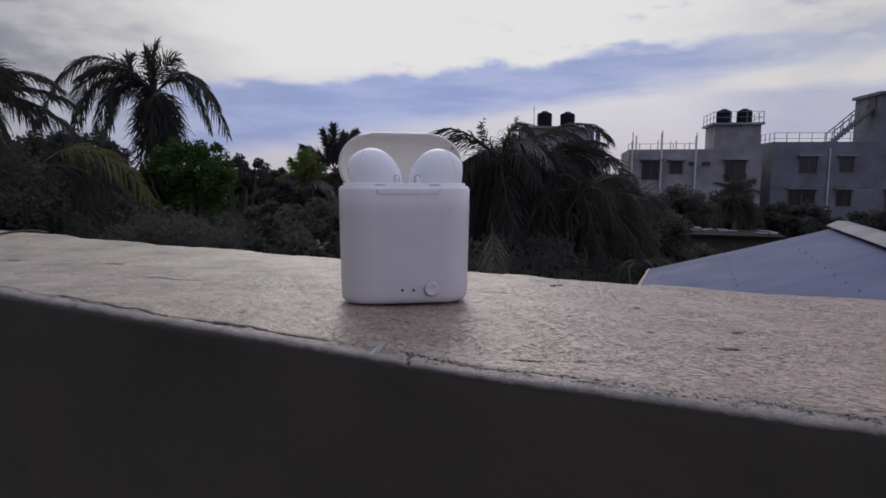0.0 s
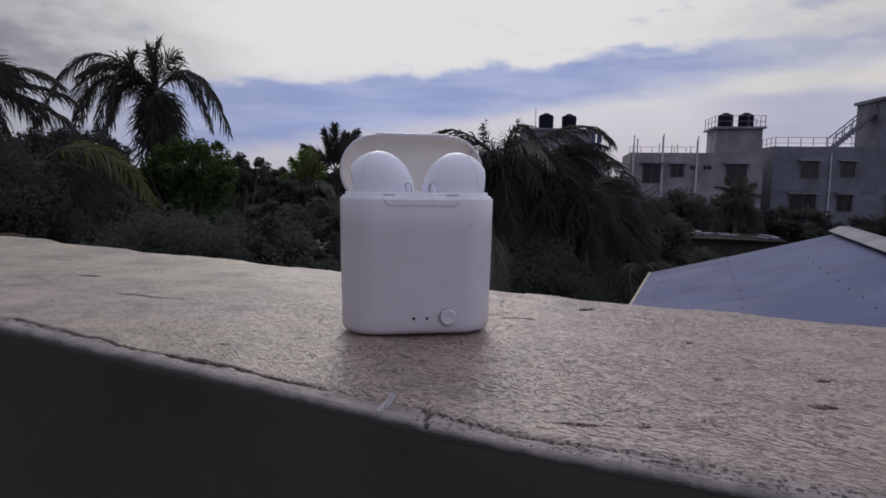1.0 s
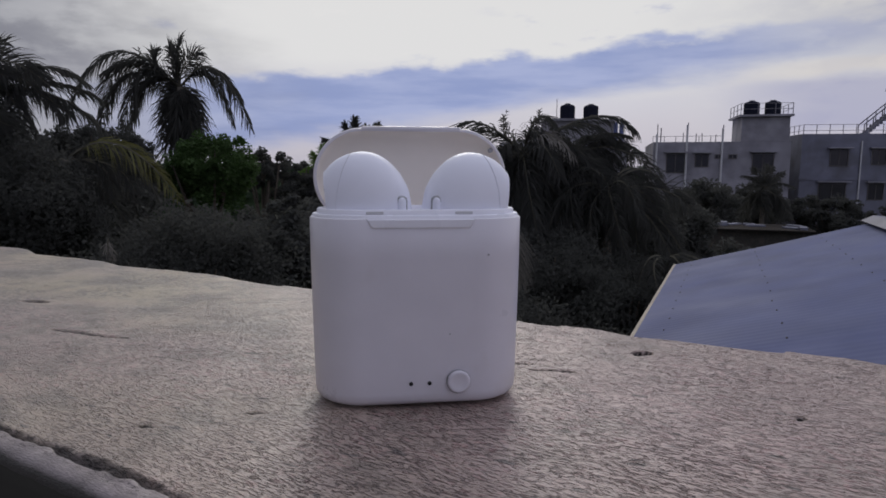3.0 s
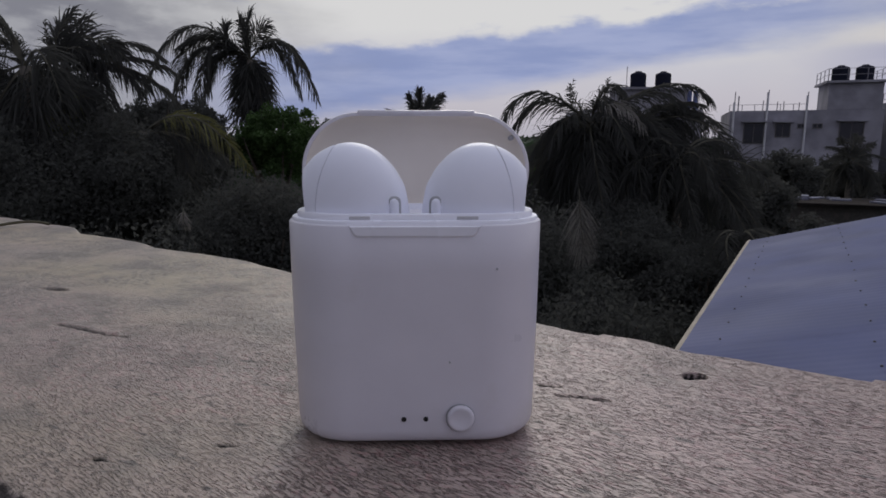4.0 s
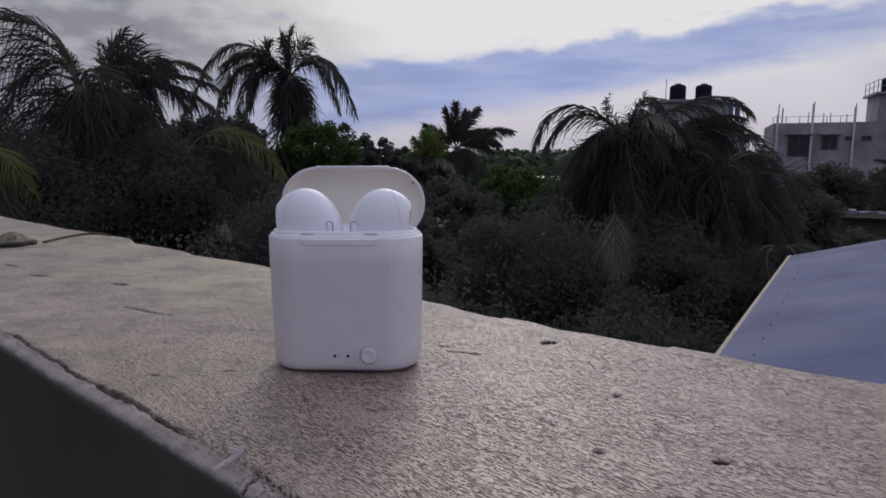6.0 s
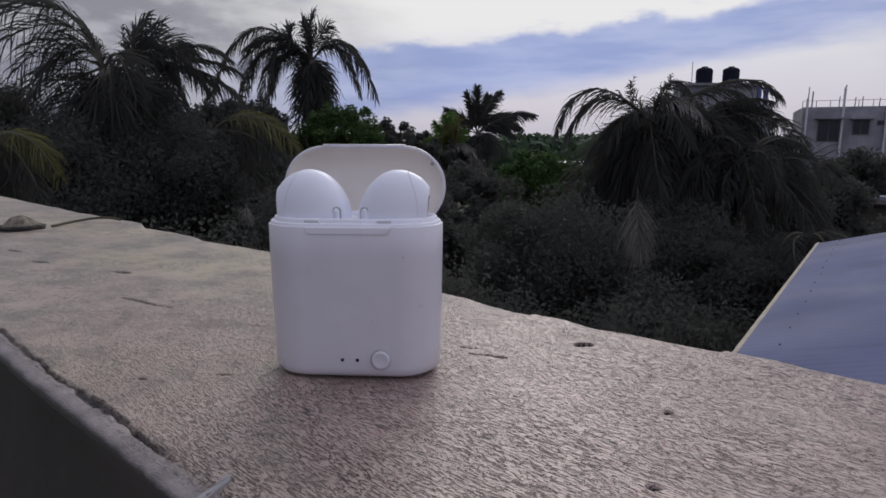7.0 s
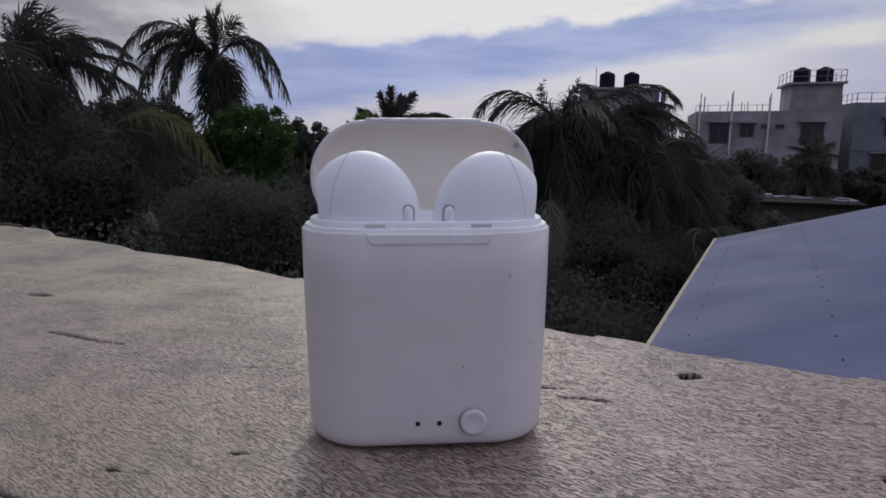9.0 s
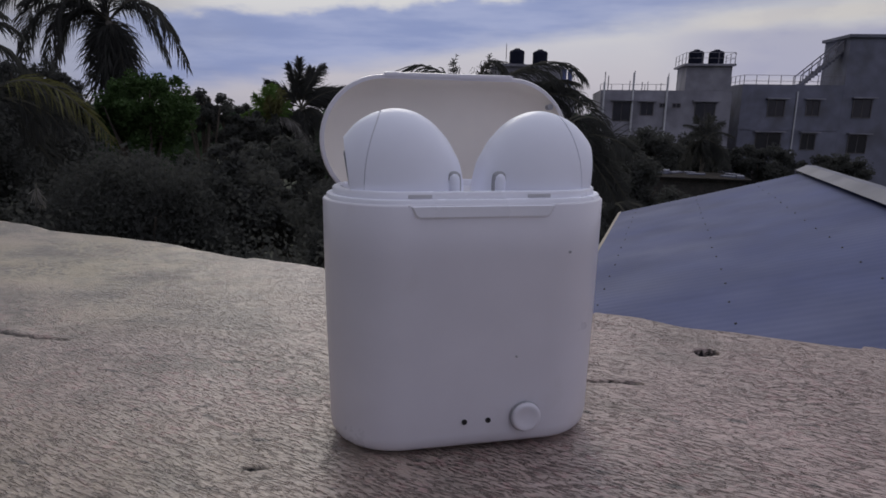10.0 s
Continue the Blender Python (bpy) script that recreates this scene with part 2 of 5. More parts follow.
def wall_top_material():
    """Trowelled cement: pale, with drawn streaks, pink brick dust and weathered patches. Shade of grooves, pits and lip
    is painted in.
    """
    mt = bpy.data.materials.new("trowelled_cement")
    mt.use_nodes = True
    nt = mt.node_tree
    N, L = nt.nodes.new, nt.links.new
    b = nt.nodes["Principled BSDF"]
    b.inputs["Roughness"].default_value = 0.40
    tc = N("ShaderNodeTexCoord")

    def noise_tex(sc, stretch=(1, 1, 1), turn=0.0, detail=5, rough=0.5):
        mp = N("ShaderNodeMapping")
        mp.vector_type = "TEXTURE"
        mp.inputs["Rotation"].default_value = (0, 0, radians(turn))
        mp.inputs["Scale"].default_value = stretch
        L(tc.outputs["Object"], mp.inputs[0])
        n = N("ShaderNodeTexNoise")
        n.inputs["Scale"].default_value, n.inputs["Detail"].default_value, n.inputs["Roughness"].default_value = sc, detail, rough
        L(mp.outputs[0], n.inputs["Vector"])
        return n.outputs[0]

    def rng(v, a, c, lo=0.0, hi=1.0):
        r = N("ShaderNodeMapRange")
        for i, k in enumerate((a, c, lo, hi)):
            r.inputs[i + 1].default_value = k
        L(v, r.inputs[0])
        return r.outputs[0]

    def blend(fac, a, c):
        x = N("ShaderNodeMix")
        x.data_type = "RGBA"
        L(fac, x.inputs[0])
        for i, v in ((6, a), (7, c)):
            if isinstance(v, tuple):
                x.inputs[i].default_value = (*v, 1)
            else:
                L(v, x.inputs[i])
        return x.outputs[2]

    def mul(a, c):
        x = N("ShaderNodeMath")
        x.operation = "MULTIPLY"
        for i, v in enumerate((a, c)):
            if isinstance(v, (int, float)):
                x.inputs[i].default_value = v
            else:
                L(v, x.inputs[i])
        return x.outputs[0]

    def add(a, c):
        x = N("ShaderNodeMath")
        x.operation = "ADD"
        L(a, x.inputs[0])
        L(c, x.inputs[1])
        return x.outputs[0]

    # trowel marks fade out towards the smooth, weathered stretch
    sp = N("ShaderNodeSeparateXYZ")
    L(tc.outputs["Object"], sp.inputs[0])
    worn = add(add(mul(sp.outputs[0], 0.766), mul(sp.outputs[1], -0.643)), mul(noise_tex(16, detail=3), 0.08))
    lip = N("ShaderNodeAttribute")
    lip.attribute_name = "lip"
    marks = mul(mul(rng(worn, -0.10, 0.10, 0.10, 1.0), rng(lip.outputs["Fac"], 0, 0.8, 1.0, 0.0)), rng(noise_tex(75, (3.0, 1, 1), -41, 4), 0.36, 0.60, 0.5, 1.0))
    smooth = rng(worn, -0.12, 0.09, 1.0, 0.0)
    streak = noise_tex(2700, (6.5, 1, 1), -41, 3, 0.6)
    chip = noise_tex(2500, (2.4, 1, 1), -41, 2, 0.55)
    drag = noise_tex(3400, (9.0, 1, 1), -41, 3, 0.6)
    grain = noise_tex(3000, (3.0, 1, 1), -41, 3)
    col = blend(rng(noise_tex(28, detail=6), 0.35, 0.7), (0.415, 0.296, 0.266), (0.52, 0.382, 0.346))
    col = blend(mul(smooth, rng(noise_tex(14, (1.5, 1, 1), -40, 5, 0.6), 0.3, 0.6, 0.55, 0.95)), col, (0.315, 0.265, 0.218))
    col = blend(mul(rng(noise_tex(9, (1.6, 1, 1), -40), 0.46, 0.62, 0, 0.75), rng(smooth, 0, 1, 0.25, 1.0)), col, (0.41, 0.35, 0.215))
    # groove shade is put into the dark colour of drag and streak
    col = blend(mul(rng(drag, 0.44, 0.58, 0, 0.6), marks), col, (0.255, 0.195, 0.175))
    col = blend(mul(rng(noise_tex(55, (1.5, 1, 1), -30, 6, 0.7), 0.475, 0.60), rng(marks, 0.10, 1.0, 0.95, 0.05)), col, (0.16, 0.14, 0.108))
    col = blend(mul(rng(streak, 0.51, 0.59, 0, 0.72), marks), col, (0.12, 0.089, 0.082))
    col = blend(mul(rng(chip, 0.595, 0.62, 0, 0.9), rng(marks, 0, 1, 0.25, 1.0)), col, (0.09, 0.065, 0.06))
    speck = mul(rng(noise_tex(1000, (1.9, 1, 1), -33, 3, 0.6), 0.47, 0.55), rng(noise_tex(40, (1.5, 1, 1), -30, 4), 0.42, 0.56))
    col = blend(mul(mul(speck, smooth), 0.85), col, (0.12, 0.105, 0.09))
    col = blend(rng(grain, 0.50, 0.64, 0, 0.30), col, (0.56, 0.45, 0.42))
    pink = mul(rng(noise_tex(900, (2.0, 1, 1), -41, 3), 0.55, 0.64), rng(noise_tex(22), 0.42, 0.58))
    col = blend(mul(pink, 0.22), col, (0.50, 0.20, 0.215))
    col = blend(mul(rng(noise_tex(420, (2.6, 1, 1), -30, 4), 0.64, 0.70), 0.8), col, (0.07, 0.06, 0.055))
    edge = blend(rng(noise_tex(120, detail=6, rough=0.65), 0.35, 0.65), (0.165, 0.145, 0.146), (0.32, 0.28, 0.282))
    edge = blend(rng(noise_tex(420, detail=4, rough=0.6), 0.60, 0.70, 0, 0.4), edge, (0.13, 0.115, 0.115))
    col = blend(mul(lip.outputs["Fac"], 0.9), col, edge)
    # small pits of the crumbled band, their inner shade painted near black
    pit = N("ShaderNodeAttribute")
    pit.attribute_name = "pitted"
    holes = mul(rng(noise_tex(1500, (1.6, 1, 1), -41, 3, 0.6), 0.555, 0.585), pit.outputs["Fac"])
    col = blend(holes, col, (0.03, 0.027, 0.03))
    # the lip's lower roll is painted darker, standing in for its shade
    lip_shade = N("ShaderNodeAttribute")
    lip_shade.attribute_name = "lip_shade"
    col = blend(rng(add(lip_shade.outputs["Fac"], mul(noise_tex(150, detail=6, rough=0.65), 0.9)), 0.55, 0.95), col, (0.05, 0.046, 0.043))
    # shade of groove, crack and pits painted near black, along with dark marks
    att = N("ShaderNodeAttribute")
    att.attribute_name = "stain_and_shade"
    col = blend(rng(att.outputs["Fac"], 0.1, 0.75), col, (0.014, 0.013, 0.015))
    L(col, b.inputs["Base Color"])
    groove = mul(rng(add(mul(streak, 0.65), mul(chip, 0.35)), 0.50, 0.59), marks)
    # gloss is cut in the grooves to deepen their painted shade
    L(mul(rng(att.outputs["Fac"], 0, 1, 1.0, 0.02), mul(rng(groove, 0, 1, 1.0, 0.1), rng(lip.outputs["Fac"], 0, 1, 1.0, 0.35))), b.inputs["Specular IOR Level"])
    bp = N("ShaderNodeBump")
    bp.inputs["Strength"].default_value, bp.inputs["Distance"].default_value = 1.0, 0.0009
    h = add(mul(groove, -1.0), add(mul(grain, 0.22), mul(holes, -1.2)))
    L(h, bp.inputs["Height"])
    L(bp.outputs[0], b.inputs["Normal"])
    return mt


M["cement"] = wall_top_material()


# ---- building helpers ----
def link_mesh(name, verts, faces, mat, parent=None, label="", smooth=False):
    me = bpy.data.meshes.new(name)
    me.from_pydata(verts, [], faces)
    me.materials.append(mat)
    if smooth:
        me.shade_smooth()
    ob = new(name, me)
    if parent:
        ob.parent = parent
    if label:
        tagged(ob, label)
    return ob


def part(name, bm, mat, parent=None, label="", smooth=False):
    me = bpy.data.meshes.new(name)
    bmesh.ops.recalc_face_normals(bm, faces=bm.faces)
    bm.to_mesh(me)
    bm.free()
    me.materials.append(mat)
    if smooth:
        me.shade_smooth()
        me.set_sharp_from_angle(angle=radians(40))
    ob = new(name, me)
    if parent:
        ob.parent = parent
    if label:
        tagged(ob, label)
    return ob


def thing(name, at, label, category, group="", kind=""):
    ob = new(name)
    ob.matrix_basis = at if isinstance(at, Matrix) else Matrix.Translation(at)
    return tagged(ob, label, category, group, kind)


def box(bm, x0, y0, z0, x1, y1, z1, bevel=0.0):
    r = bmesh.ops.create_cube(bm, size=1)
    bmesh.ops.scale(bm, vec=(x1 - x0, y1 - y0, z1 - z0), verts=r["verts"])
    bmesh.ops.translate(bm, vec=((x0 + x1) / 2, (y0 + y1) / 2, (z0 + z1) / 2), verts=r["verts"])
    if bevel:
        edges = list({e for v in r["verts"] for e in v.link_edges})
        bmesh.ops.bevel(bm, geom=edges, offset=bevel, segments=2, affect="EDGES", profile=0.5)
    return bm


def tube(bm, a, b, r0, r1=None, n=8):
    a, b = Vector(a), Vector(b)
    d = b - a
    res = bmesh.ops.create_cone(bm, cap_ends=True, segments=n, radius1=r0, radius2=r1 if r1 is not None else r0, depth=d.length)
    bmesh.ops.transform(bm, matrix=Matrix.Translation((a + b) / 2) @ d.to_track_quat("Z", "Y").to_matrix().to_4x4(), verts=res["verts"])
    return bm


def rings(verts_rings, cap0=True, cap1=True):
    """Join rings of equal length into one skin."""
    n = len(verts_rings[0])
    verts = [v for r in verts_rings for v in r]
    faces = []
    for i in range(len(verts_rings) - 1):
        for j in range(n):
            k = (j + 1) % n
            faces.append((i * n + j, i * n + k, (i + 1) * n + k, (i + 1) * n + j))
    if cap0:
        faces.append(tuple(reversed(range(n))))
    if cap1:
        faces.append(tuple(range((len(verts_rings) - 1) * n, len(verts_rings) * n)))
    return verts, faces


def stadium(half_w, half_d, seg=16):
    """Rounded slot outline, counter-clockwise from the right end; half_d is the end radius."""
    c = half_w - half_d
    pts = [(c + half_d * math.cos(a), half_d * math.sin(a)) for a in np.linspace(-math.pi / 2, math.pi / 2, seg + 1)]
    pts += [(-c + half_d * math.cos(a), half_d * math.sin(a)) for a in np.linspace(math.pi / 2, 3 * math.pi / 2, seg + 1)]
    return pts


# ---- the parapet wall ----
ALONG, ACROSS = Vector((0.766, -0.643, 0)), Vector((0.643, 0.766, 0))  # along the wall, and out over its far side
DECK_Z, GROUND_Z = -0.95, -7.5
far_s = [-1.6, -0.65, -0.43, -0.34, -0.31, -0.28, -0.25, -0.23, -0.20, -0.17, -0.14, -0.12, -0.09, -0.04, -0.0166, 0.0, 0.018, 0.03, 0.04, 0.055, 0.07, 0.09, 0.105, 0.125, 0.9]
far_n = [0.076, 0.075, 0.077, 0.084, 0.0745, 0.078, 0.0785, 0.075, 0.079, 0.0805, 0.079, 0.0775, 0.079, 0.0765, 0.0745, 0.0725, 0.075, 0.074, 0.0765, 0.0775, 0.0795, 0.080, 0.081, 0.085, 0.091]
near_s, near_n = [-1.6, -0.155, -0.10, -0.05, -0.015, 0.021, 0.045, 0.06, 0.077, 0.098, 0.117, 0.131, 0.9], [-0.0605, -0.0610, -0.0610, -0.0612, -0.0606, -0.0604, -0.0604, -0.0600, -0.0580, -0.0562, -0.0546, -0.0528, -0.0528]
# dark pits and chips in the cement: x, y, half-length, half-width, turn, depth
PITS = [(0.0625, 0.0198, 0.0024, 0.0023, -10, 0.0026), (0.0606, -0.0561, 0.0011, 0.0008, 0, 0.0009), (0.0709, -0.0749, 0.0026, 0.0009, -25, 0.0009),
        (0.0304, -0.0788, 0.0013, 0.0008, 10, 0.0009), (-0.127, 0.1126, 0.0050, 0.0016, -20, 0.0016), (0.0330, 0.0102, 0.0042, 0.0006, -16, 0.0006),
        (0.0375, 0.0085, 0.0016, 0.0008, -16, 0.0007), (0.0723, -0.0259, 0.0010, 0.0007, -20, 0.0007), (0.0195, -0.0762, 0.0040, 0.0006, -18, 0.0007),
        (0.0838, -0.0606, 0.0014, 0.0009, -10, 0.0006), (0.0290, 0.0165, 0.0022, 0.0005, -14, 0.0005), (-0.090, 0.062, 0.013, 0.0007, -27, 0.0007),
        (-0.18, 0.135, 0.007, 0.0013, -24, 0.0008), (-0.215, 0.165, 0.006, 0.0012, -30, 0.0008), (-0.052, -0.012, 0.0016, 0.0005, -15, 0.0005),
        (-0.033, -0.008, 0.0018, 0.0005, -12, 0.0005)]


def parapet():
    s_list = np.unique(np.round(np.concatenate([np.arange(-6.0, -1.6, 0.1), np.arange(-1.6, -0.42, 0.012), np.arange(-0.42, -0.20, 0.003), np.arange(-0.20, -0.055, 0.0013), np.arange(-0.055, 0.03, 0.0007), np.arange(0.03, 0.13, 0.00055), np.arange(0.13, 0.20, 0.0015), np.arange(0.20, 0.9, 0.012), np.arange(0.9, 5.05, 0.1)]), 5))
    verts, faces, stain_and_shade, lip, lip_shade, pitted = [], [], [], [], [], []
    cols = None
    for s in s_list:
        nf, nn = float(np.interp(s, far_s, far_n)), float(np.interp(s, near_s, near_n))
        # chipped, wandering edges
        nf += 0.0007 * noise.noise((s * 60, 3.1, 0)) + 0.0008 * max(0.0, noise.noise((s * 22, 9.4, 0))) - (0.0022 * ((s / 0.062 + 0.5 * noise.noise((s * 9, 1.7, 4))) % 1.0) - 0.0010) * (1.0 if s > -0.17 else 0.25)
        nn += 0.00025 * noise.noise((s * 70, 5.5, 2)) + 0.0007 * noise.noise((s * 18, 2.5, 8))
        prof = [(nn + 0.001, DECK_Z, 0), (nn + 0.001, -0.30, 0), (nn + 0.0012, -0.08, 0), (nn + 0.0006, -0.010, 0), (nn + 0.0002, -0.0064, 0)]
        rough_lip = 0.0007 * noise.noise((s * 60, 0.3, 6)) + 0.00035 * noise.noise((s * 260, 0.3, 1))

        def crack_at(n):  # a crack slanting through the lip
            return math.exp(-((s - 0.0375 + 0.5 * (n - nn - 0.004) + 0.0005 * noise.noise((n * 900, 2, 2))) / 0.0005) ** 2)

        for a in np.linspace(0, 90, 9):  # the rounded near lip
            r = 0.0025 - 0.0006 * min(1.0, max(0.0, (s - 0.033) / 0.01)) + 0.6 * rough_lip
            crack = 0.9 * crack_at(nn + r - r * math.cos(radians(a)))
            prof.append((nn + r - r * math.cos(radians(a)), -r + r * math.sin(radians(a)) - 0.0004 - (0.0006 * crack if a > 40 else 0.0), crack if a > 40 else 0.0, 0.6 if s > 0.036 and a > 60 else 0.0))
        n0, n1 = nn + 0.0040 - 0.0010 * min(1.0, max(0.0, (s - 0.033) / 0.01)) + rough_lip, nf - 0.0025
        for k in (0.25, 0.5, 0.75):  # the flat rim inside the lip
            p = ALONG * s + ACROSS * (nn + r + (n0 - nn - r) * k)
            crack = 0.9 * crack_at(nn + r + (n0 - nn - r) * k)
            prof.append((nn + r + (n0 - nn - r) * k, -0.0003 + 0.0003 * noise.noise((p.x * 400, p.y * 400, 6)) - 0.0008 * crack, crack, 0.9 if s > 0.036 else 0.25))
        for n in np.concatenate([n0 + np.arange(0, 0.012, 0.0004), np.linspace(n0 + 0.012, n1, 185)]):
            p = ALONG * s + ACROSS * n
            z = 0.0006 * noise.noise((p.x * 28, p.y * 28, 1)) + 0.00035 * noise.noise((p.x * 90, p.y * 90, 5)) + 0.00010 * noise.noise(((p.x * 0.94 - p.y * 0.34) * 260, (p.x * 0.34 + p.y * 0.94) * 900, 2)) - 0.0003
            # the broken groove between lip and top
            d = n - (n0 + 0.0014 + 0.0007 * noise.noise((s * 45, 7, 7)))
            keep = min(1.0, max(0.25, 0.85 + 1.6 * noise.noise((s * 26, 1.2, 9)))) * min(1.0, max(0.1, 1.2 + 0.9 * noise.noise((s * 150, 4.2, 9))))
            wide = 0.0005 + 0.0008 * max(-0.35, noise.noise((s * 55, 2.2, 9))) + 0.0006 * noise.noise((s * 300, n * 300, 5))
            g = min(1.0, max(0.0, 1.5 - abs(d) / max(0.0003, wide))) * keep * (1.0 if s < 0.036 else 0.5)
            z -= 0.0013 * g
            # colour mask for the groove's painted shade, wider than its depth
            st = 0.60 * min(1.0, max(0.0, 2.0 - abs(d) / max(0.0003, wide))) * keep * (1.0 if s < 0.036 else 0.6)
            # crumbled, pitted stretch and the crack through the lip
            crumb = 0.6 * math.exp(-(d / 0.0013) ** 2)
            if 0.036 < s < 0.30 and n - n0 < 0.011:
                q = 0.8 * noise.noise((p.x * 950, p.y * 950, 4)) + 0.5 * noise.noise((p.x * 300, p.y * 300, 6))
                fade = math.exp(-((n - n0 - 0.0006) / 0.0024) ** 2) * (0.75 + 0.25 * math.sin(s * 60))
                k = min(1.0, max(0.0, (q * (0.45 + 0.55 * fade) - 0.14) / 0.09)) * min(1.0, 1.6 * fade)
                z -= 0.0005 * k
                crumb = min(1.0, 1.9 * fade)
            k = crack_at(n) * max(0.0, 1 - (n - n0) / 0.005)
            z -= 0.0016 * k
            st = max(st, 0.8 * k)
            # weathered, crumbled strip near the lip
            strip = math.exp(-((n - n0) / 0.005) ** 2)
            z += strip * 0.0003 * noise.noise((p.x * 240, p.y * 240, 3))
            if -0.30 < s < 0.25:
                for (x, y, la, lb, turn, dep) in PITS:
                    dx, dy = p.x - x, p.y - y
                    if abs(dx) < 0.014 and abs(dy) < 0.014:
                        c, sn = math.cos(radians(turn)), math.sin(radians(turn))
                        q = ((dx * c + dy * sn) / la) ** 2 + ((-dx * sn + dy * c) / lb) ** 2
                        q += 0.9 * noise.noise((p.x * 420, p.y * 420, 8)) + 0.25 * noise.noise((p.x * 1100, p.y * 1100, 3))
                        k = 1.0 if q < 1.0 else max(0.0, 1 - (q - 1.0) / 0.35)
                        z -= dep * 1.1 * k
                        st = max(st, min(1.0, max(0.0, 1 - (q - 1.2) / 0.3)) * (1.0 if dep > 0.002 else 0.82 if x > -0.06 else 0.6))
            prof.append((n, z, st, crumb))
        drop = 0.0016 + 0.0008 * noise.noise((s * 50, 8, 8))
        prof += [(nf - 0.0012, -0.0008, 0), (nf - 0.0003, -drop - 0.0008, 0), (nf, -0.006, 0), (nf + 0.0006, -0.02, 0), (nf + 0.001, -0.30, 0), (nf + 0.001, GROUND_Z, 0)]
        cols = len(prof)
        for n, z, st, *more in prof:
            pitted.append(more[0] if more else (1.0 if s > 0.036 and -0.004 < z and n < 0 else 0.0) * 0.06)
            p = ALONG * s + ACROSS * n
            verts.append((p.x, p.y, z))
            stain_and_shade.append(st)
            # grows down the rounded lip, where its painted shade deepens
            lip_shade.append(min(1.0, max(0.0, (-z - 0.0006) / 0.0022)) if n < n0 else 0.0)
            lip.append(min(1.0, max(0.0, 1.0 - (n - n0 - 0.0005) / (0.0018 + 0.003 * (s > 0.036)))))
    for i in range(len(s_list) - 1):
        for j in range(cols - 1):
            faces.append((i * cols + j, (i + 1) * cols + j, (i + 1) * cols + j + 1, i * cols + j + 1))
    ob = link_mesh("parapet_wall", verts, faces, M["cement"], smooth=True)
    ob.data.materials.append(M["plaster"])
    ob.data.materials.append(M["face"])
    att = ob.data.attributes.new("stain_and_shade", "FLOAT", "POINT")
    att.data.foreach_set("value", stain_and_shade)
    att = ob.data.attributes.new("lip", "FLOAT", "POINT")
    att.data.foreach_set("value", lip)
    att = ob.data.attributes.new("lip_shade", "FLOAT", "POINT")
    att.data.foreach_set("value", lip_shade)
    att = ob.data.attributes.new("pitted", "FLOAT", "POINT")
    att.data.foreach_set("value", pitted)
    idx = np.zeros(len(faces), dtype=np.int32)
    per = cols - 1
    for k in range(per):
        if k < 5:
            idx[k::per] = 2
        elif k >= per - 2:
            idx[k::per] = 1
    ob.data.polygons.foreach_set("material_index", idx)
    tagged(ob, "low rooftop parapet with a worn trowelled cement top", "wall", kind="structure")
    return ob


parapet()


def at_wall(s, n, z):
    p = ALONG * s + ACROSS * n
    return (p.x, p.y, z)


def house_below():
    # the rooftop behind the parapet, and an unseen wall added to block sky light from behind
    bm = bmesh.new()
    box(bm, -6, -5.0, -0.12, 5, 0, 0)
    ob = part("rooftop_floor", bm, M["roof_slab"])
    ob.matrix_basis = Matrix.Translation(at_wall(0, -0.068, DECK_Z)) @ Matrix.Rotation(math.atan2(ALONG.y, ALONG.x), 4, "Z")
    tagged(ob, "weathered grey cement rooftop floor", "floor", kind="structure")
    bm = bmesh.new()
    box(bm, -6, -5.2, -0.2, 5, -5.0, 2.6)
    ob = part("unseen_light_block_wall", bm, M["plaster"])
    ob.matrix_basis = Matrix.Translation(at_wall(0, -0.068, DECK_Z)) @ Matrix.Rotation(math.atan2(ALONG.y, ALONG.x), 4, "Z")
    tagged(ob, "unseen plain grey wall added behind the rooftop to block sky light", "wall", kind="structure")


house_below()

# ---- the ground ----
bm = bmesh.new()
bmesh.ops.create_grid(bm, x_segments=60, y_segments=60, size=2500)
ground = part("ground", bm, M["ground"])
ground.location = (0, 0, GROUND_Z)
tagged(ground, "dark green yard and fields down below", "ground", kind="structure")


# ---- the earbud case ----
CM = 0.01
W, D, H = 4.4, 2.2, 3.80  # body, in cm
CASE_TURN = -1.24


def ring_at(outline, z):
    return [(x * CM, y * CM, z * CM) for x, y in outline]


def arch(points, samples):
    """Smooth curve through (x, y) points, sampled at the given x."""
    xs, ys = zip(*points)
    slopes = np.gradient(ys, xs)
    out = []
    for x in samples:
        i = min(max(np.searchsorted(xs, x) - 1, 0), len(xs) - 2)
        h = xs[i + 1] - xs[i]
        t = (x - xs[i]) / h
        out.append((2 * t**3 - 3 * t**2 + 1) * ys[i] + (t**3 - 2 * t**2 + t) * h * slopes[i] + (-2 * t**3 + 3 * t**2) * ys[i + 1] + (t**3 - t**2) * h * slopes[i + 1])
    return out


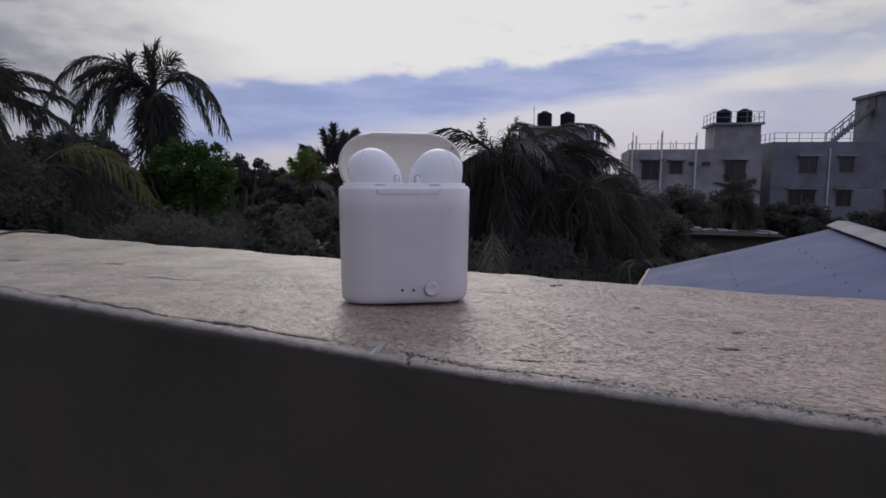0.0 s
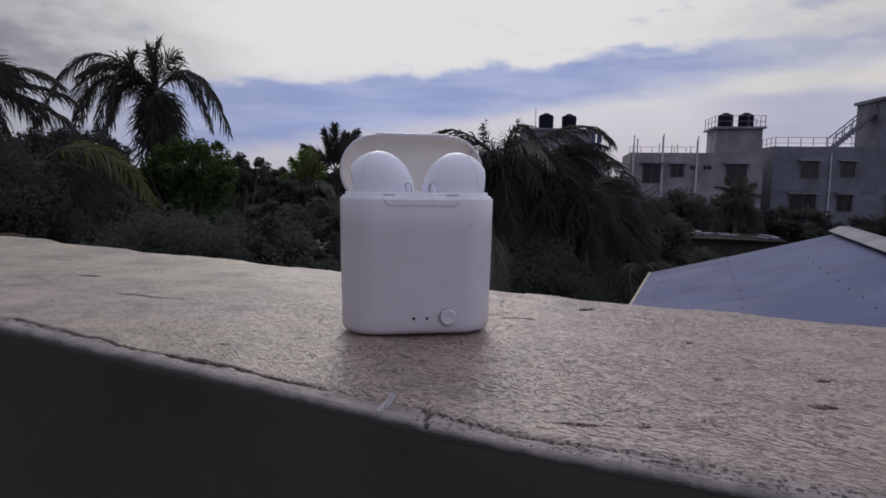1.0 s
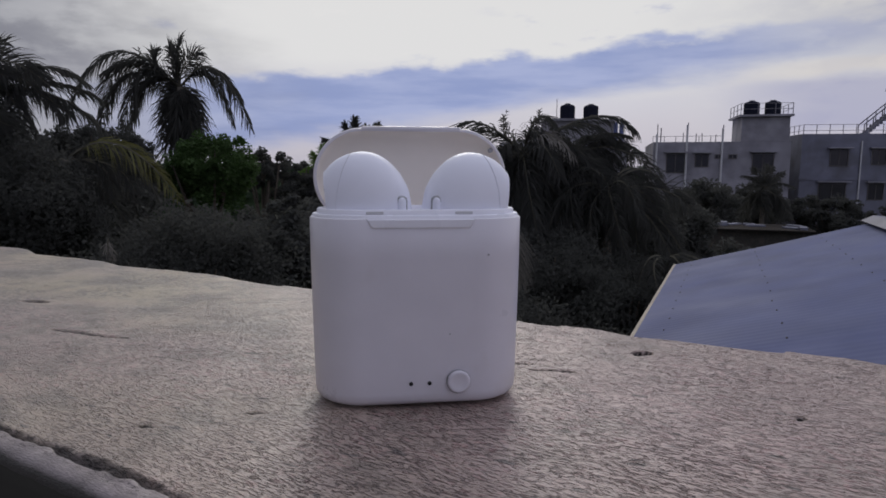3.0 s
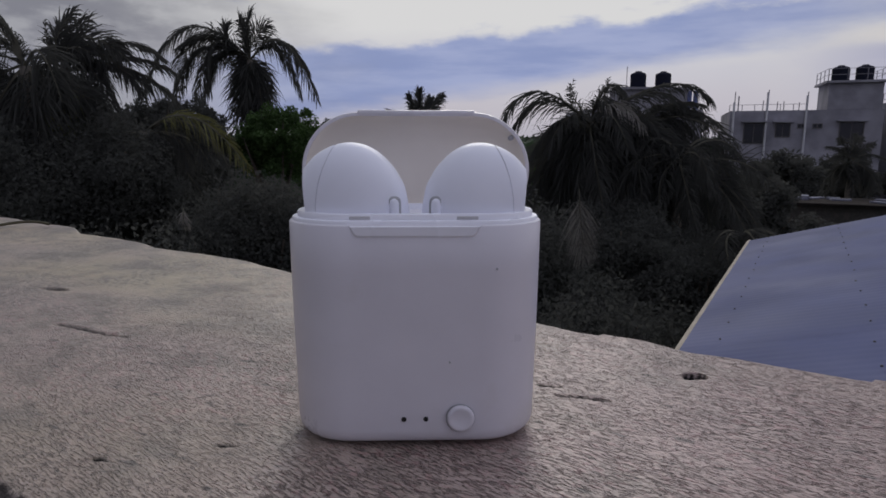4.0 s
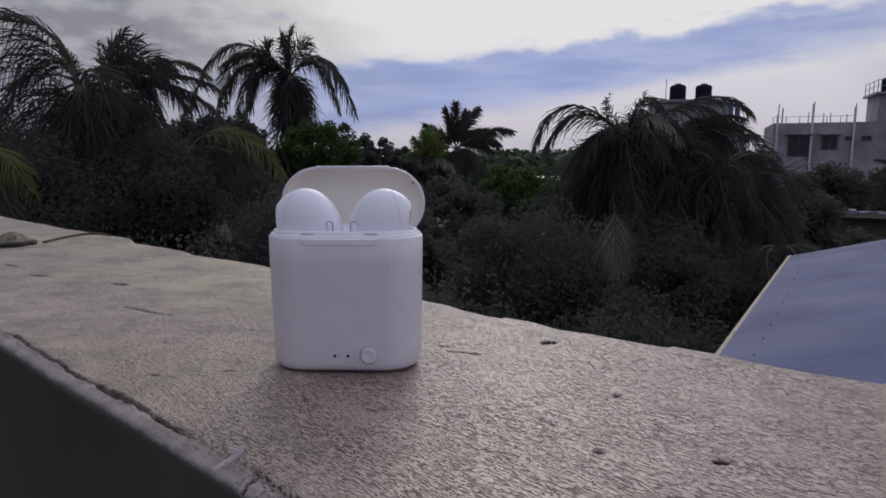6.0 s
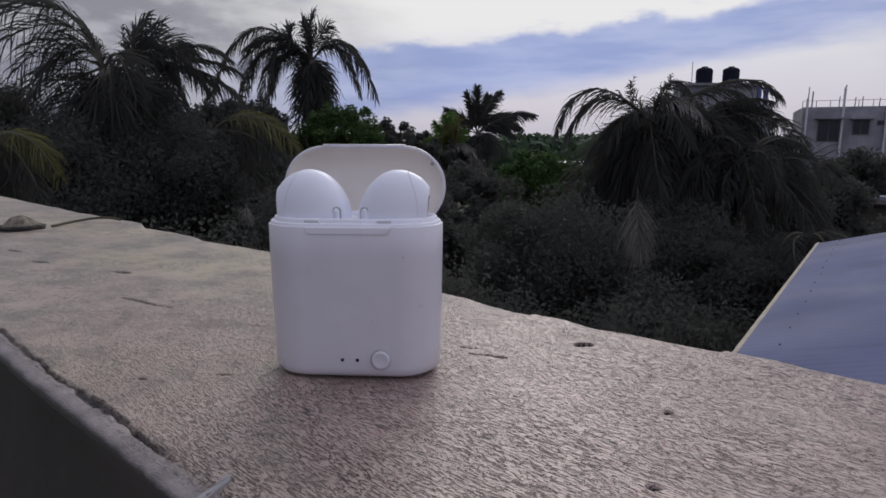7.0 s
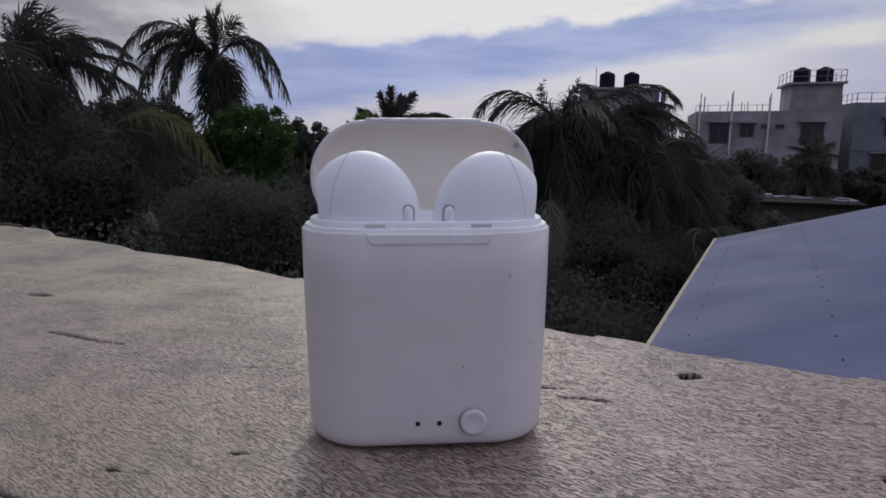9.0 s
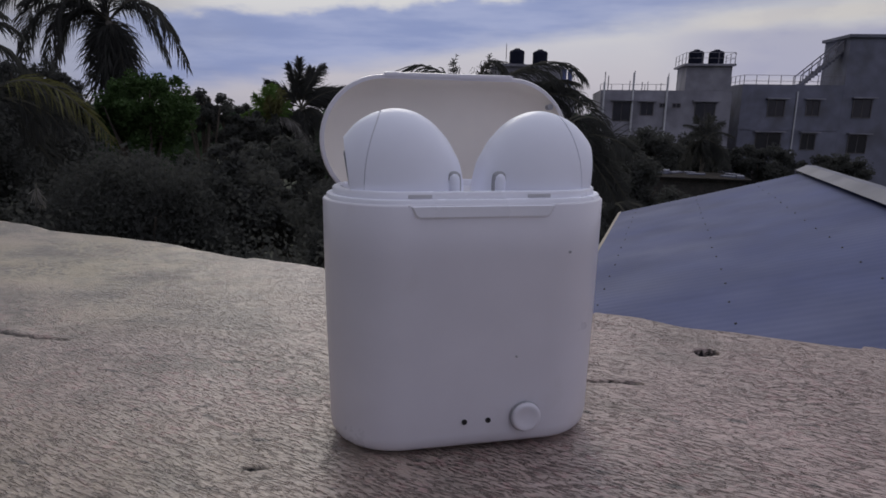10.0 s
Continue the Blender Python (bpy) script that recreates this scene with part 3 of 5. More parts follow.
def earbud_case():
    root = thing("earbud_case", pose(0, 0, 0.0002, rz=CASE_TURN), "glossy white plastic earbud charging case standing open on the parapet", "earbud case")
    # body: slightly tapered slot-shaped tub with a rounded foot, a wall thickness and a front notch
    seg = 24
    rs = []
    for z, inset in ((0.0, 0.34), (0.02, 0.22), (0.07, 0.13), (0.15, 0.075), (0.28, 0.055), (0.9, 0.045), (2.0, 0.02), (3.0, 0.005), (H - 0.03, 0.0), (H, 0.03)):
        rs.append(ring_at(stadium(W / 2 - inset, D / 2 - inset, seg), z))
    for z, inset in ((H, 0.11), (H - 0.05, 0.13), (H - 0.5, 0.14)):
        rs.append(ring_at(stadium(W / 2 - inset, D / 2 - inset, seg), z))
    v, f = rings(rs, True, True)
    body = link_mesh("body", v, f, M["case"], root, smooth=True)
    body.data.set_sharp_from_angle(angle=radians(50))
    # front latch lip: a shallow trapezium shelf under the rim
    bm = bmesh.new()
    y0 = -D / 2
    top, low, zb = 1.07, 0.95, H - 0.20
    outline = [(-top, H + 0.005), (top, H + 0.005), (low + 0.04, zb + 0.04), (low - 0.03, zb), (-low + 0.03, zb), (-low - 0.04, zb + 0.04)]
    a = [bm.verts.new((x * CM, (y0 - 0.028) * CM, z * CM)) for x, z in outline]
    b = [bm.verts.new((x * CM * 1.02, (y0 + 0.05) * CM, (z - 0.02) * CM)) for x, z in outline]
    bm.faces.new(a)
    bm.faces.new(list(reversed(b)))
    for i in range(6):
        j = (i + 1) % 6
        bm.faces.new((a[i], b[i], b[j], a[j]))
    bmesh.ops.bevel(bm, geom=[e for e in bm.edges if e.verts[0] in a and e.verts[1] in a], offset=0.0003, segments=3, affect="EDGES")
    part("latch_lip", bm, M["tray"], root, "paler finger notch under the rim", smooth=True)
    # inner tray with its raised collar
    rs = [ring_at(stadium(W / 2 - i, D / 2 - i, seg), H + z) for i, z in ((0.16, -0.4), (0.16, -0.06), (0.055, -0.05), (0.055, 0.045), (0.07, 0.06), (0.145, 0.06), (0.145, 0.14), (0.165, 0.16))]
    rs += [ring_at(stadium(W / 2 - 0.26, D / 2 - 0.26, seg), H + 0.16), ring_at(stadium(W / 2 - 0.29, D / 2 - 0.29, seg), H + 0.11), ring_at(stadium(W / 2 - 0.3, D / 2 - 0.3, seg), H + 0.06), ring_at(stadium(0.8, 0.2, seg), H + 0.06)]
    v, f = rings(rs)
    tray = link_mesh("tray", v, f, M["tray"], root, smooth=True)
    tray.data.set_sharp_from_angle(angle=radians(45))
    for x0, x1 in ((-1.06, -0.72), (0.68, 1.03)):
        bm = box(bmesh.new(), x0 * CM, (-D / 2 + 0.135) * CM, (H + 0.07) * CM, x1 * CM, (-D / 2 + 0.18) * CM, (H + 0.125) * CM, 0.0001)
        part("charging_contact", bm, M["contact"], tray, "small grey slot in the collar")
    # two pinhole lights and the round button
    for x in (-0.202, 0.168):
        bm = bmesh.new()
        tube(bm, (x * CM, (-D / 2 + 0.08) * CM, 0.49 * CM), (x * CM, (-D / 2 + 0.036) * CM, 0.49 * CM), 0.042 * CM, n=16)
        part("indicator_hole", bm, M["dark"], root, "tiny dark indicator hole")
    for x, z, r in ((1.33, 3.08, 0.018), (0.57, 1.5, 0.014)):
        bm = tube(bmesh.new(), (x * CM, (-D / 2 + 0.06) * CM, z * CM), (x * CM, (-D / 2 - 0.002) * CM, z * CM), r * CM, n=8)
        part("scuff", bm, M["slot"], root, "tiny dark scuff on the front")
    prof = [(0.232, 0.0), (0.232, 0.070), (0.226, 0.092), (0.208, 0.108), (0.180, 0.111), (0.140, 0.104), (0.090, 0.094), (0.050, 0.091), (0.020, 0.090)]
    rs = []
    for r, h in prof:
        rs.append([((0.755 + r * math.cos(t)) * CM, (-D / 2 + 0.05 - h) * CM, (0.52 + r * math.sin(t)) * CM) for t in np.linspace(0, 2 * math.pi, 32, endpoint=False)])
    v, f = rings(rs)
    button = link_mesh("button", v, f, M["case"], root, "round white button with a shallow dished face", smooth=True)
    # dark ring, set left of centre, stands in for shade round the button
    rs = []
    for r, h in ((0.245, 0.02), (0.245, 0.0535), (0.233, 0.0535), (0.233, 0.02)):
        rs.append([((0.749 + r * math.cos(t)) * CM, (-D / 2 + 0.05 - h) * CM, (0.518 + r * math.sin(t)) * CM) for t in np.linspace(0, 2 * math.pi, 32, endpoint=False)])
    v, f = rings(rs, False, False)
    link_mesh("button_shade_ring", v, f, M["slot"], button, "thin dark ring for the gap and its shade round the button")
    # lid: a hollow cap swung back on its hinge; built with its mouth down, then turned
    lid_h, th = 1.25, 0.075
    rs = []
    for z, inset in ((0.0, th), (0.0, 0.02), (0.03, 0.0), (0.6, 0.02), (0.95, 0.08), (1.12, 0.18), (1.21, 0.34), (lid_h, 0.55)):
        rs.append(ring_at(stadium(W / 2 - inset, D / 2 - inset, seg), z))
    v, f = rings(rs, False, True)
    hinge = Matrix.Translation((0, (D / 2 + 0.03) * CM, (H - 0.26) * CM)) @ Matrix.Rotation(radians(-93), 4, "X") @ Matrix.Translation((0, (-D / 2 + 0.06) * CM, 0))
    lid = link_mesh("lid", v, f, M["case"], root, "white lid standing open", smooth=True)
    lid.data.set_sharp_from_angle(angle=radians(50))
    lid.matrix_basis = hinge
    rs = []
    for z, inset in ((0.002, th), (0.10, th + 0.02), (0.22, th + 0.06), (0.34, th + 0.16), (0.42, th + 0.32), (0.45, th + 0.55)):
        rs.append(ring_at(stadium(W / 2 - inset, D / 2 - inset, seg), z))
    v, f = rings(rs, False, True)
    link_mesh("lining", v, f, M["lid_in"], lid, "cream inner lining of the lid", smooth=True)
    bm = box(bmesh.new(), -1.12 * CM, (-D / 2 - 0.035) * CM, -0.02 * CM, 1.12 * CM, (-D / 2 + 0.06) * CM, 0.16 * CM, 0.0003)
    part("lid_tab", bm, M["case"], lid, "flat finger tab on the lid edge", smooth=True)
    bm = bmesh.new()
    tube(bm, (1.84 * CM, -0.62 * CM, 0.16 * CM), (1.84 * CM, -0.62 * CM, 0.02 * CM), 0.05 * CM, n=12)
    part("magnet_hole", bm, M["slot"], lid, "small dark magnet hole in the lid rim")
    bm = tube(bmesh.new(), (-1.0 * CM, (D / 2 - 0.06) * CM, (H + 0.02) * CM), (1.0 * CM, (D / 2 - 0.06) * CM, (H + 0.02) * CM), 0.10 * CM, n=14)
    part("hinge", bm, M["tray"], root, smooth=True)
    return root


earbud_case()


def earbud(mirror):
    """One bud, seated head up in the case: dome, ear tip with dark mesh, stem ridge."""
    root = thing("earbud", pose(0, 0, 0, rz=CASE_TURN), "glossy white plastic earbud sitting head up in the open case", "earbud", "earbuds in the case")
    k = -1 if mirror else 1
    zt = H + 0.06
    top = [(0.10, 0.02), (0.15, 0.36), (0.28, 0.70), (0.48, 0.97), (0.78, 1.19), (1.05, 1.26), (1.30, 1.24), (1.52, 1.16), (1.72, 1.03), (1.89, 0.84)]
    wid = [(0.10, 0.20), (0.15, 0.36), (0.28, 0.50), (0.48, 0.60), (0.78, 0.67), (1.05, 0.68), (1.30, 0.65), (1.52, 0.60), (1.72, 0.53), (1.89, 0.46)]
    seam = 1.64

    def sections(x0, x1, n, tip=False):
        xs = np.linspace(0, 1, n)
        xs = x0 + (x1 - x0) * (xs**1.7 if not tip else xs)
        out = []
        turn = np.linspace(0, 2 * math.pi, 40, endpoint=False)
        for x in xs:
            # the rings lean inwards towards the top, most of all at the seam
            ease = (x - 0.10) / (seam - 0.10) if x < seam else max(0.0, (1.89 - x) / (1.89 - seam)) ** 0.8
            at = [x - 0.30 * ease**2 * max(0.0, math.sin(a)) ** 2.6 for a in turn]
            ring = []
            for a, xp, h, w in zip(turn, at, arch(top, at), arch(wid, at)):
                c, s_ = math.cos(a), math.sin(a)
                yy = math.copysign(abs(c) ** 0.92, c) * w
                zz = math.copysign(abs(s_) ** 0.95, s_) * (h if s_ > 0 else 0.32)
                back = 0.10 * yy * max(0.0, (x - seam) / (1.89 - seam))  # the tip's face turns a little to the rear
                back += 0.12 * (1 - max(0.0, s_)) * max(0.0, (x - seam) / (1.89 - seam))  # and its lower edge inwards
                ring.append((k * (xp - back) * CM, (yy - 0.12) * CM, (zt + zz) * CM))
            out.append(ring)
        return out

    v, f = rings(sections(0.10, seam, 34))
    if mirror:
        f = [tuple(reversed(q)) for q in f]
    body = link_mesh("bud_shell", v, f, M["bud"], root, smooth=True)
    body.data.set_sharp_from_angle(angle=radians(60))
    groove = sections(seam - 0.004, seam + 0.014, 2, True)
    groove = [[(p[0], (p[1] + 0.12 * CM) * 0.985 - 0.12 * CM, zt * CM + (p[2] - zt * CM) * 0.985) for p in r] for r in groove]
    v, f = rings(groove)
    link_mesh("seam", v, f, M["seam"], root, "thin grey moulding seam")
    v, f = rings(sections(seam + 0.010, 1.885, 12, True))
    if mirror:
        f = [tuple(reversed(q)) for q in f]
    tip = link_mesh("ear_tip", v, f, M["bud"], root, smooth=True)
    tip.data.set_sharp_from_angle(angle=radians(50))
    ring = sections(1.87, 1.89, 2, True)[1]
    cy = sum(p[1] for p in ring) / len(ring)
    cz = sum(p[2] for p in ring) / len(ring)
    small = [[(p[0] - k * 0.02 * CM, cy + (p[1] - cy) * q, cz + (p[2] - cz) * q) for p in ring] for q in (0.7, 0.7)]
    small[1] = [(p[0] + k * 0.012 * CM, p[1], p[2]) for p in small[1]]
    v, f = rings(small)
    link_mesh("speaker_mesh", v, f, M["mesh"], root, "dark speaker mesh on the tip")
    # little ridge where the stem meets the head
    rs = []
    for z, r in ((-0.2, 0.085), (0.25, 0.085), (0.31, 0.075), (0.345, 0.045), (0.355, 0.015)):
        rs.append([((k * 0.345 + r * math.cos(t)) * CM, (-0.66 + 0.09 * r / 0.085 * math.sin(t)) * CM, (zt + z) * CM) for t in np.linspace(0, 2 * math.pi, 20, endpoint=False)])
    v, f = rings(rs)
    link_mesh("stem_ridge", v, f, M["bud"], root, "small raised stem ridge", smooth=True)
    rs = [[((p[0] - k * 0.345 * CM) * 1.32 + k * 0.345 * CM, p[1] + 0.035 * CM, p[2] + 0.028 * CM) for p in r] for r in rs]
    v, f = rings(rs)
    link_mesh("ridge_gap", v, f, M["slot"], root, "grey gap round the ridge")
    return root


earbud(True)
earbud(False)


# ---- the tin roof next door ----
def tin_house():
    root = thing("tin_house", (0, 0, 0), "house with a low gabled roof of blue-grey corrugated metal sheets", "house")
    eave, slope = Vector((0.55, 0.835, 0)), Vector((0.835, -0.55, 0)) * 2.28 + Vector((0, 0, 0.68))
    far_corner = Vector((4.45, 7.74, -1.20))
    length, sheet = 8.4, 0.84
    count = int(length / sheet)
    rng = random.Random(4)
    down = Vector((0.835, -0.55, 0)) * 2.28 - Vector((0, 0, 0.68))
    for side in (0, 1):
        o = far_corner if side == 0 else far_corner + slope
        d = slope if side == 0 else down
        up = eave.cross(d).normalized()
        up = up if up.z > 0 else -up
        for i in range(count):
            verts, faces = [], []
            lift = 0.0006 * (i % 2) + rng.uniform(0, 0.0004)
            skew = rng.uniform(-0.02, 0.02)
            n = 44
            for j in range(n + 1):
                e = -(i * sheet) - sheet * 1.1 * j / n
                wave = 0.0009 * math.sin(2 * math.pi * j / n * 11)
                for q in (0.0, 0.5, 1.0):
                    sag = -0.006 * math.sin(math.pi * q)
                    verts.append(tuple(o + eave * e + d * (q * 1.01 - 0.002 + skew * 0.1) + up * (wave + lift + sag)))
            for j in range(n):
                for q in (0, 1):
                    faces.append((j * 3 + q, j * 3 + q + 1, (j + 1) * 3 + q + 1, (j + 1) * 3 + q))
            link_mesh("roof_sheet", verts, faces, M["tin"], root, smooth=True)
        # rivets along the purlins
        for q in (0.10, 0.42, 0.72):
            bm = bmesh.new()
            for j in range(int(length / 0.4)):
                c = o + eave * (-(j + 0.5) * 0.4 + rng.uniform(-0.02, 0.02)) + d * (q + rng.uniform(-0.004, 0.004)) + up * 0.016
                r = bmesh.ops.create_cone(bm, cap_ends=True, segments=7, radius1=0.008, radius2=0.004, depth=0.008)
                bmesh.ops.transform(bm, matrix=Matrix.Translation(c) @ up.to_track_quat("Z", "Y").to_matrix().to_4x4(), verts=r["verts"])
            tagged(part("rivet_row", bm, M["rivet"], root, "row of dark roofing screws"), kind="stuff")
    # eave fascia, ridge cap, walls
    bm = bmesh.new()
    tube(bm, far_corner + Vector((0, 0, -0.03)) + eave * 0.05, far_corner - eave * length + Vector((0, 0, -0.03)), 0.035, n=6)
    part("fascia", bm, M["tin_trim"], root, "pale timber eave board")
    top = far_corner + slope
    verts, faces = [], []
    for j in range(2):
        p = top + eave * (0.06 if j == 0 else -length)
        side_v = Vector((0.835, -0.55, 0))
        for off, z in ((-0.17, -0.02), (-0.05, 0.045), (0.05, 0.045), (0.17, -0.02)):
            verts.append(tuple(p + side_v * off + Vector((0, 0, z + 0.02))))
    for q in range(3):
        faces.append((q, q + 1, 4 + q + 1, 4 + q))
    link_mesh("ridge_cap", verts, faces, M["ridge"], root, "dull metal ridge cap")
    bm = bmesh.new()
    a, b = far_corner + Vector((0.835, -0.55, 0)) * 0.15 - eave * 0.15, far_corner + Vector((0.835, -0.55, 0)) * 4.4 - eave * 0.15
    c, d2 = b - eave * (length - 0.3), a - eave * (length - 0.3)
    lo = [bm.verts.new((p.x, p.y, GROUND_Z)) for p in (a, b, c, d2)]
    hi = [bm.verts.new((p.x, p.y, -1.23)) for p in (a, b, c, d2)]
    for i in range(4):
        j = (i + 1) % 4
        bm.faces.new((lo[i], lo[j], hi[j], hi[i]))
    g0 = bm.verts.new(tuple(far_corner + slope - eave * 0.15 - Vector((0, 0, 0.05))))
    g1 = bm.verts.new(tuple(far_corner + slope - eave * (length - 0.15) - Vector((0, 0, 0.05))))
    bm.faces.new((hi[0], hi[1], g0))
    bm.faces.new((hi[2], hi[3], g1))
    part("wall", bm, M["face"], root)


tin_house()


# ---- palms ----
def frond_mesh(name, parent, mat, start, via, tip, seed, leaf=0.6, hang=1.0, face=0.3, pairs=60, width=0.03, gap=0.06, rib_r=0.026, spread=1.0, mess=0.12, ahead=0.55):
    """A coconut frond: a rib bent from start over via to tip, with two rows of long leaflets that droop.
    face turns the leaflet rows from level (0) to upright (1)."""
    rng = random.Random(seed)
    start, via, tip = Vector(start), Vector(via), Vector(tip)
    ctrl = via * 2 - (start + tip) * 0.5
    n = 20
    pts = [start * (1 - u) ** 2 + ctrl * 2 * u * (1 - u) + tip * u * u for u in np.linspace(0, 1, n + 1)]
    dirs = [((pts[min(i + 1, n)] - pts[max(i - 1, 0)])).normalized() for i in range(n + 1)]
    chord = (tip - start)
    level = Vector((0, 0, 1)).cross(Vector((chord.x, chord.y, 0.001)))
    level = level.normalized() if level.length > 1e-4 else Vector((0, 1, 0))
    verts, faces = [], []
    for i, (q, d) in enumerate(zip(pts, dirs)):
        r = rib_r * (1 - i / n) + 0.004
        up = d.cross(level).normalized()
        for s_, u_ in ((-1, -0.5), (1, -0.5), (0, 0.9)):
            verts.append(tuple(q + level * r * s_ + up * r * u_))
    for i in range(n):
        for j in range(3):
            k = (j + 1) % 3
            faces.append((i * 3 + j, i * 3 + k, (i + 1) * 3 + k, (i + 1) * 3 + j))
    rib = link_mesh(name, verts, faces, M["rachis"], parent)
    verts, faces = [], []
    for sgn in (-1, 1):
        for m_ in range(pairs):
            u = 0.14 + 0.86 * (m_ + rng.random() * 0.8) / pairs
            if rng.random() < gap:
                continue
            f = u * n
            i = min(int(f), n - 1)
            q = pts[i].lerp(pts[i + 1], f - i)
            d = dirs[i].lerp(dirs[min(i + 1, n)], f - i).normalized()
            up = d.cross(level).normalized()
            side = (level * (1 - face) + up * face).normalized()
            ll = leaf * (math.sin(math.pi * min(1.0, 0.25 + 0.70 * u)) ** 0.6) * rng.uniform(0.7, 1.15)
            w = width * rng.uniform(0.7, 1.2)
            stray = Vector((rng.gauss(0, 1), rng.gauss(0, 1), rng.gauss(0, 1))) * mess
            v0 = (side * sgn * spread * rng.uniform(0.5, 0.8) + d * (ahead + 0.5 * u + rng.uniform(-0.15, 0.15)) + stray).normalized()
            fall = hang * rng.uniform(0.6, 1.4)
            a1 = q + v0 * ll * 0.35 + Vector((0, 0, -fall * ll * 0.08))
            v1 = (v0 + Vector((0, 0, -fall * 0.9))).normalized()
            a2 = a1 + v1 * ll * 0.35
            v2 = (v1 + Vector((0, 0, -fall * 1.2))).normalized()
            a3 = a2 + v2 * ll * 0.35
            flat = v0.cross(Vector((rng.uniform(-0.6, 0.6), 1.0, rng.uniform(-0.6, 0.6)))).normalized()
            base = len(verts)
            for pt, ww in ((q, 0.5), (a1, 1.0), (a2, 0.75), (a3, 0.06)):
                verts.append(tuple(pt - flat * w * ww * 0.5))
                verts.append(tuple(pt + flat * w * ww * 0.5))
            for t in range(3):
                b_ = base + 2 * t
                faces.append((b_, b_ + 1, b_ + 3, b_ + 2))
    tagged(link_mesh("leaf_blade", verts, faces, mat, rib), kind="stuff")


def palm(crown, fronds, seed, label, leaf=0.6, lean=(0.0, 0.0), width=0.025, skirt=(0, 0.0, 0.0, 0.0), dense=1.0):
    """fronds: sideways and upward metres of a point on the way, then of the tip, from the crown; reach in depth; kind.
    skirt: how many hanging fronds, their reach, their drop, and how far they rise first."""
    base = (crown[0], crown[1], GROUND_Z)
    root = thing("palm_tree", base, label, "palm tree", "coconut palms")
    rng = random.Random(seed)
    h = crown[2] - GROUND_Z
    rs = []
    for i in range(15):
        u = i / 14
        r = 0.16 * (1 - 0.45 * u) * (1 + 0.05 * math.sin(i * 2.7)) + (0.10 if i == 0 else 0)
        cx, cy = lean[0] * (u - 1) ** 2, lean[1] * (u - 1) ** 2
        rs.append([(cx + r * math.cos(t), cy + r * math.sin(t), h * u) for t in np.linspace(0, 2 * math.pi, 10, endpoint=False)])
    v, f = rings(rs)
    link_mesh("trunk", v, f, M["trunk"], root, smooth=True)
    todo = list(fronds)
    n, reach, drop, rise = skirt
    for i in range(n):
        a = i * 2.39996 + rng.uniform(-0.9, 0.9)
        r = reach * rng.uniform(0.3, 1.1)
        t = rng.random() ** 0.7
        todo.append((r * math.cos(a) * rng.uniform(0.45, 0.8), rise * rng.uniform(-0.6, 1.0) - drop * 0.3 * t, r * math.cos(a) + rng.uniform(-0.2, 0.2), -drop * (0.15 + 0.85 * t), r * math.sin(a), "gm"))
    for i, (vx, vz, tx, tz, dy, kind) in enumerate(todo):
        mat = M[{"g": "palm", "y": "palm_dry", "d": "palm_dead", "b": "palm_young"}[kind[0]]]
        hang = rng.uniform(0.55, 1.0) if "h" in kind else rng.uniform(0.4, 1.2) if "m" in kind else 0.45
        bare = "s" in kind
        long_ = math.hypot(tx, tz, dy)
        frond_mesh("frond", root, mat, (0, 0, h), (vx, dy * 0.45, h + vz), (tx, dy, h + tz), seed * 100 + i, leaf=leaf * (0.25 if bare else min(1.0, 0.45 + 0.3 * long_)), hang=hang,
                   mess=0.26 if "m" in kind else 0.10, ahead=0.38 if "h" in kind else 1.0 if "p" in kind else 0.5,
                   face=rng.uniform(0.0, 0.35) if "h" in kind else rng.uniform(0.5, 0.9), pairs=16 if bare else int((36 + long_ * 13) * (dense if "m" not in kind else 1.0)), width=width * 0.85)
    return root


palm((-4.38, 18, 2.3), [(-0.05, 0.65, 0.12, 1.28, -0.2, "g"), (0.1, 0.6, 0.5, 1.0, 0.2, "g"), (-0.15, 0.6, -0.3, 1.1, 0.2, "g"), (-0.6, 0.42, -0.66, 0.98, 0.1, "g"), (-0.8, 0.5, -1.0, 1.0, 0.0, "gs"), (-1.6, 0.80, -2.75, -0.95, -0.5, "gh"), (-1.5, 0.52, -2.15, -0.8, 0.5, "gh"),
      (-0.85, 0.35, -0.85, -0.95, -0.9, "gh"), (-1.1, 0.05, -1.6, -1.2, 0.3, "gh"), (0.95, 0.46, 1.85, -1.1, -0.3, "gh"), (0.65, 0.36, 1.25, -0.9, 0.6, "gh"), (0.35, 0.4, 0.58, 0.68, 0.0, "gs"), (0.8, 0.5, 1.5, -0.25, 0.6, "gh"), (-0.9, 0.6, -1.75, 0.25, -0.4, "gh"), (-1.35, 0.25, -2.3, -1.35, 0.2, "gh"), (-0.8, 0.1, -1.3, -1.5, -0.3, "gh")],
     1, "tall coconut palm with long drooping fronds against the sky", 0.85, (0.5, 0.2), 0.036, skirt=(18, 0.5, 2.2, 0.1), dense=1.0)
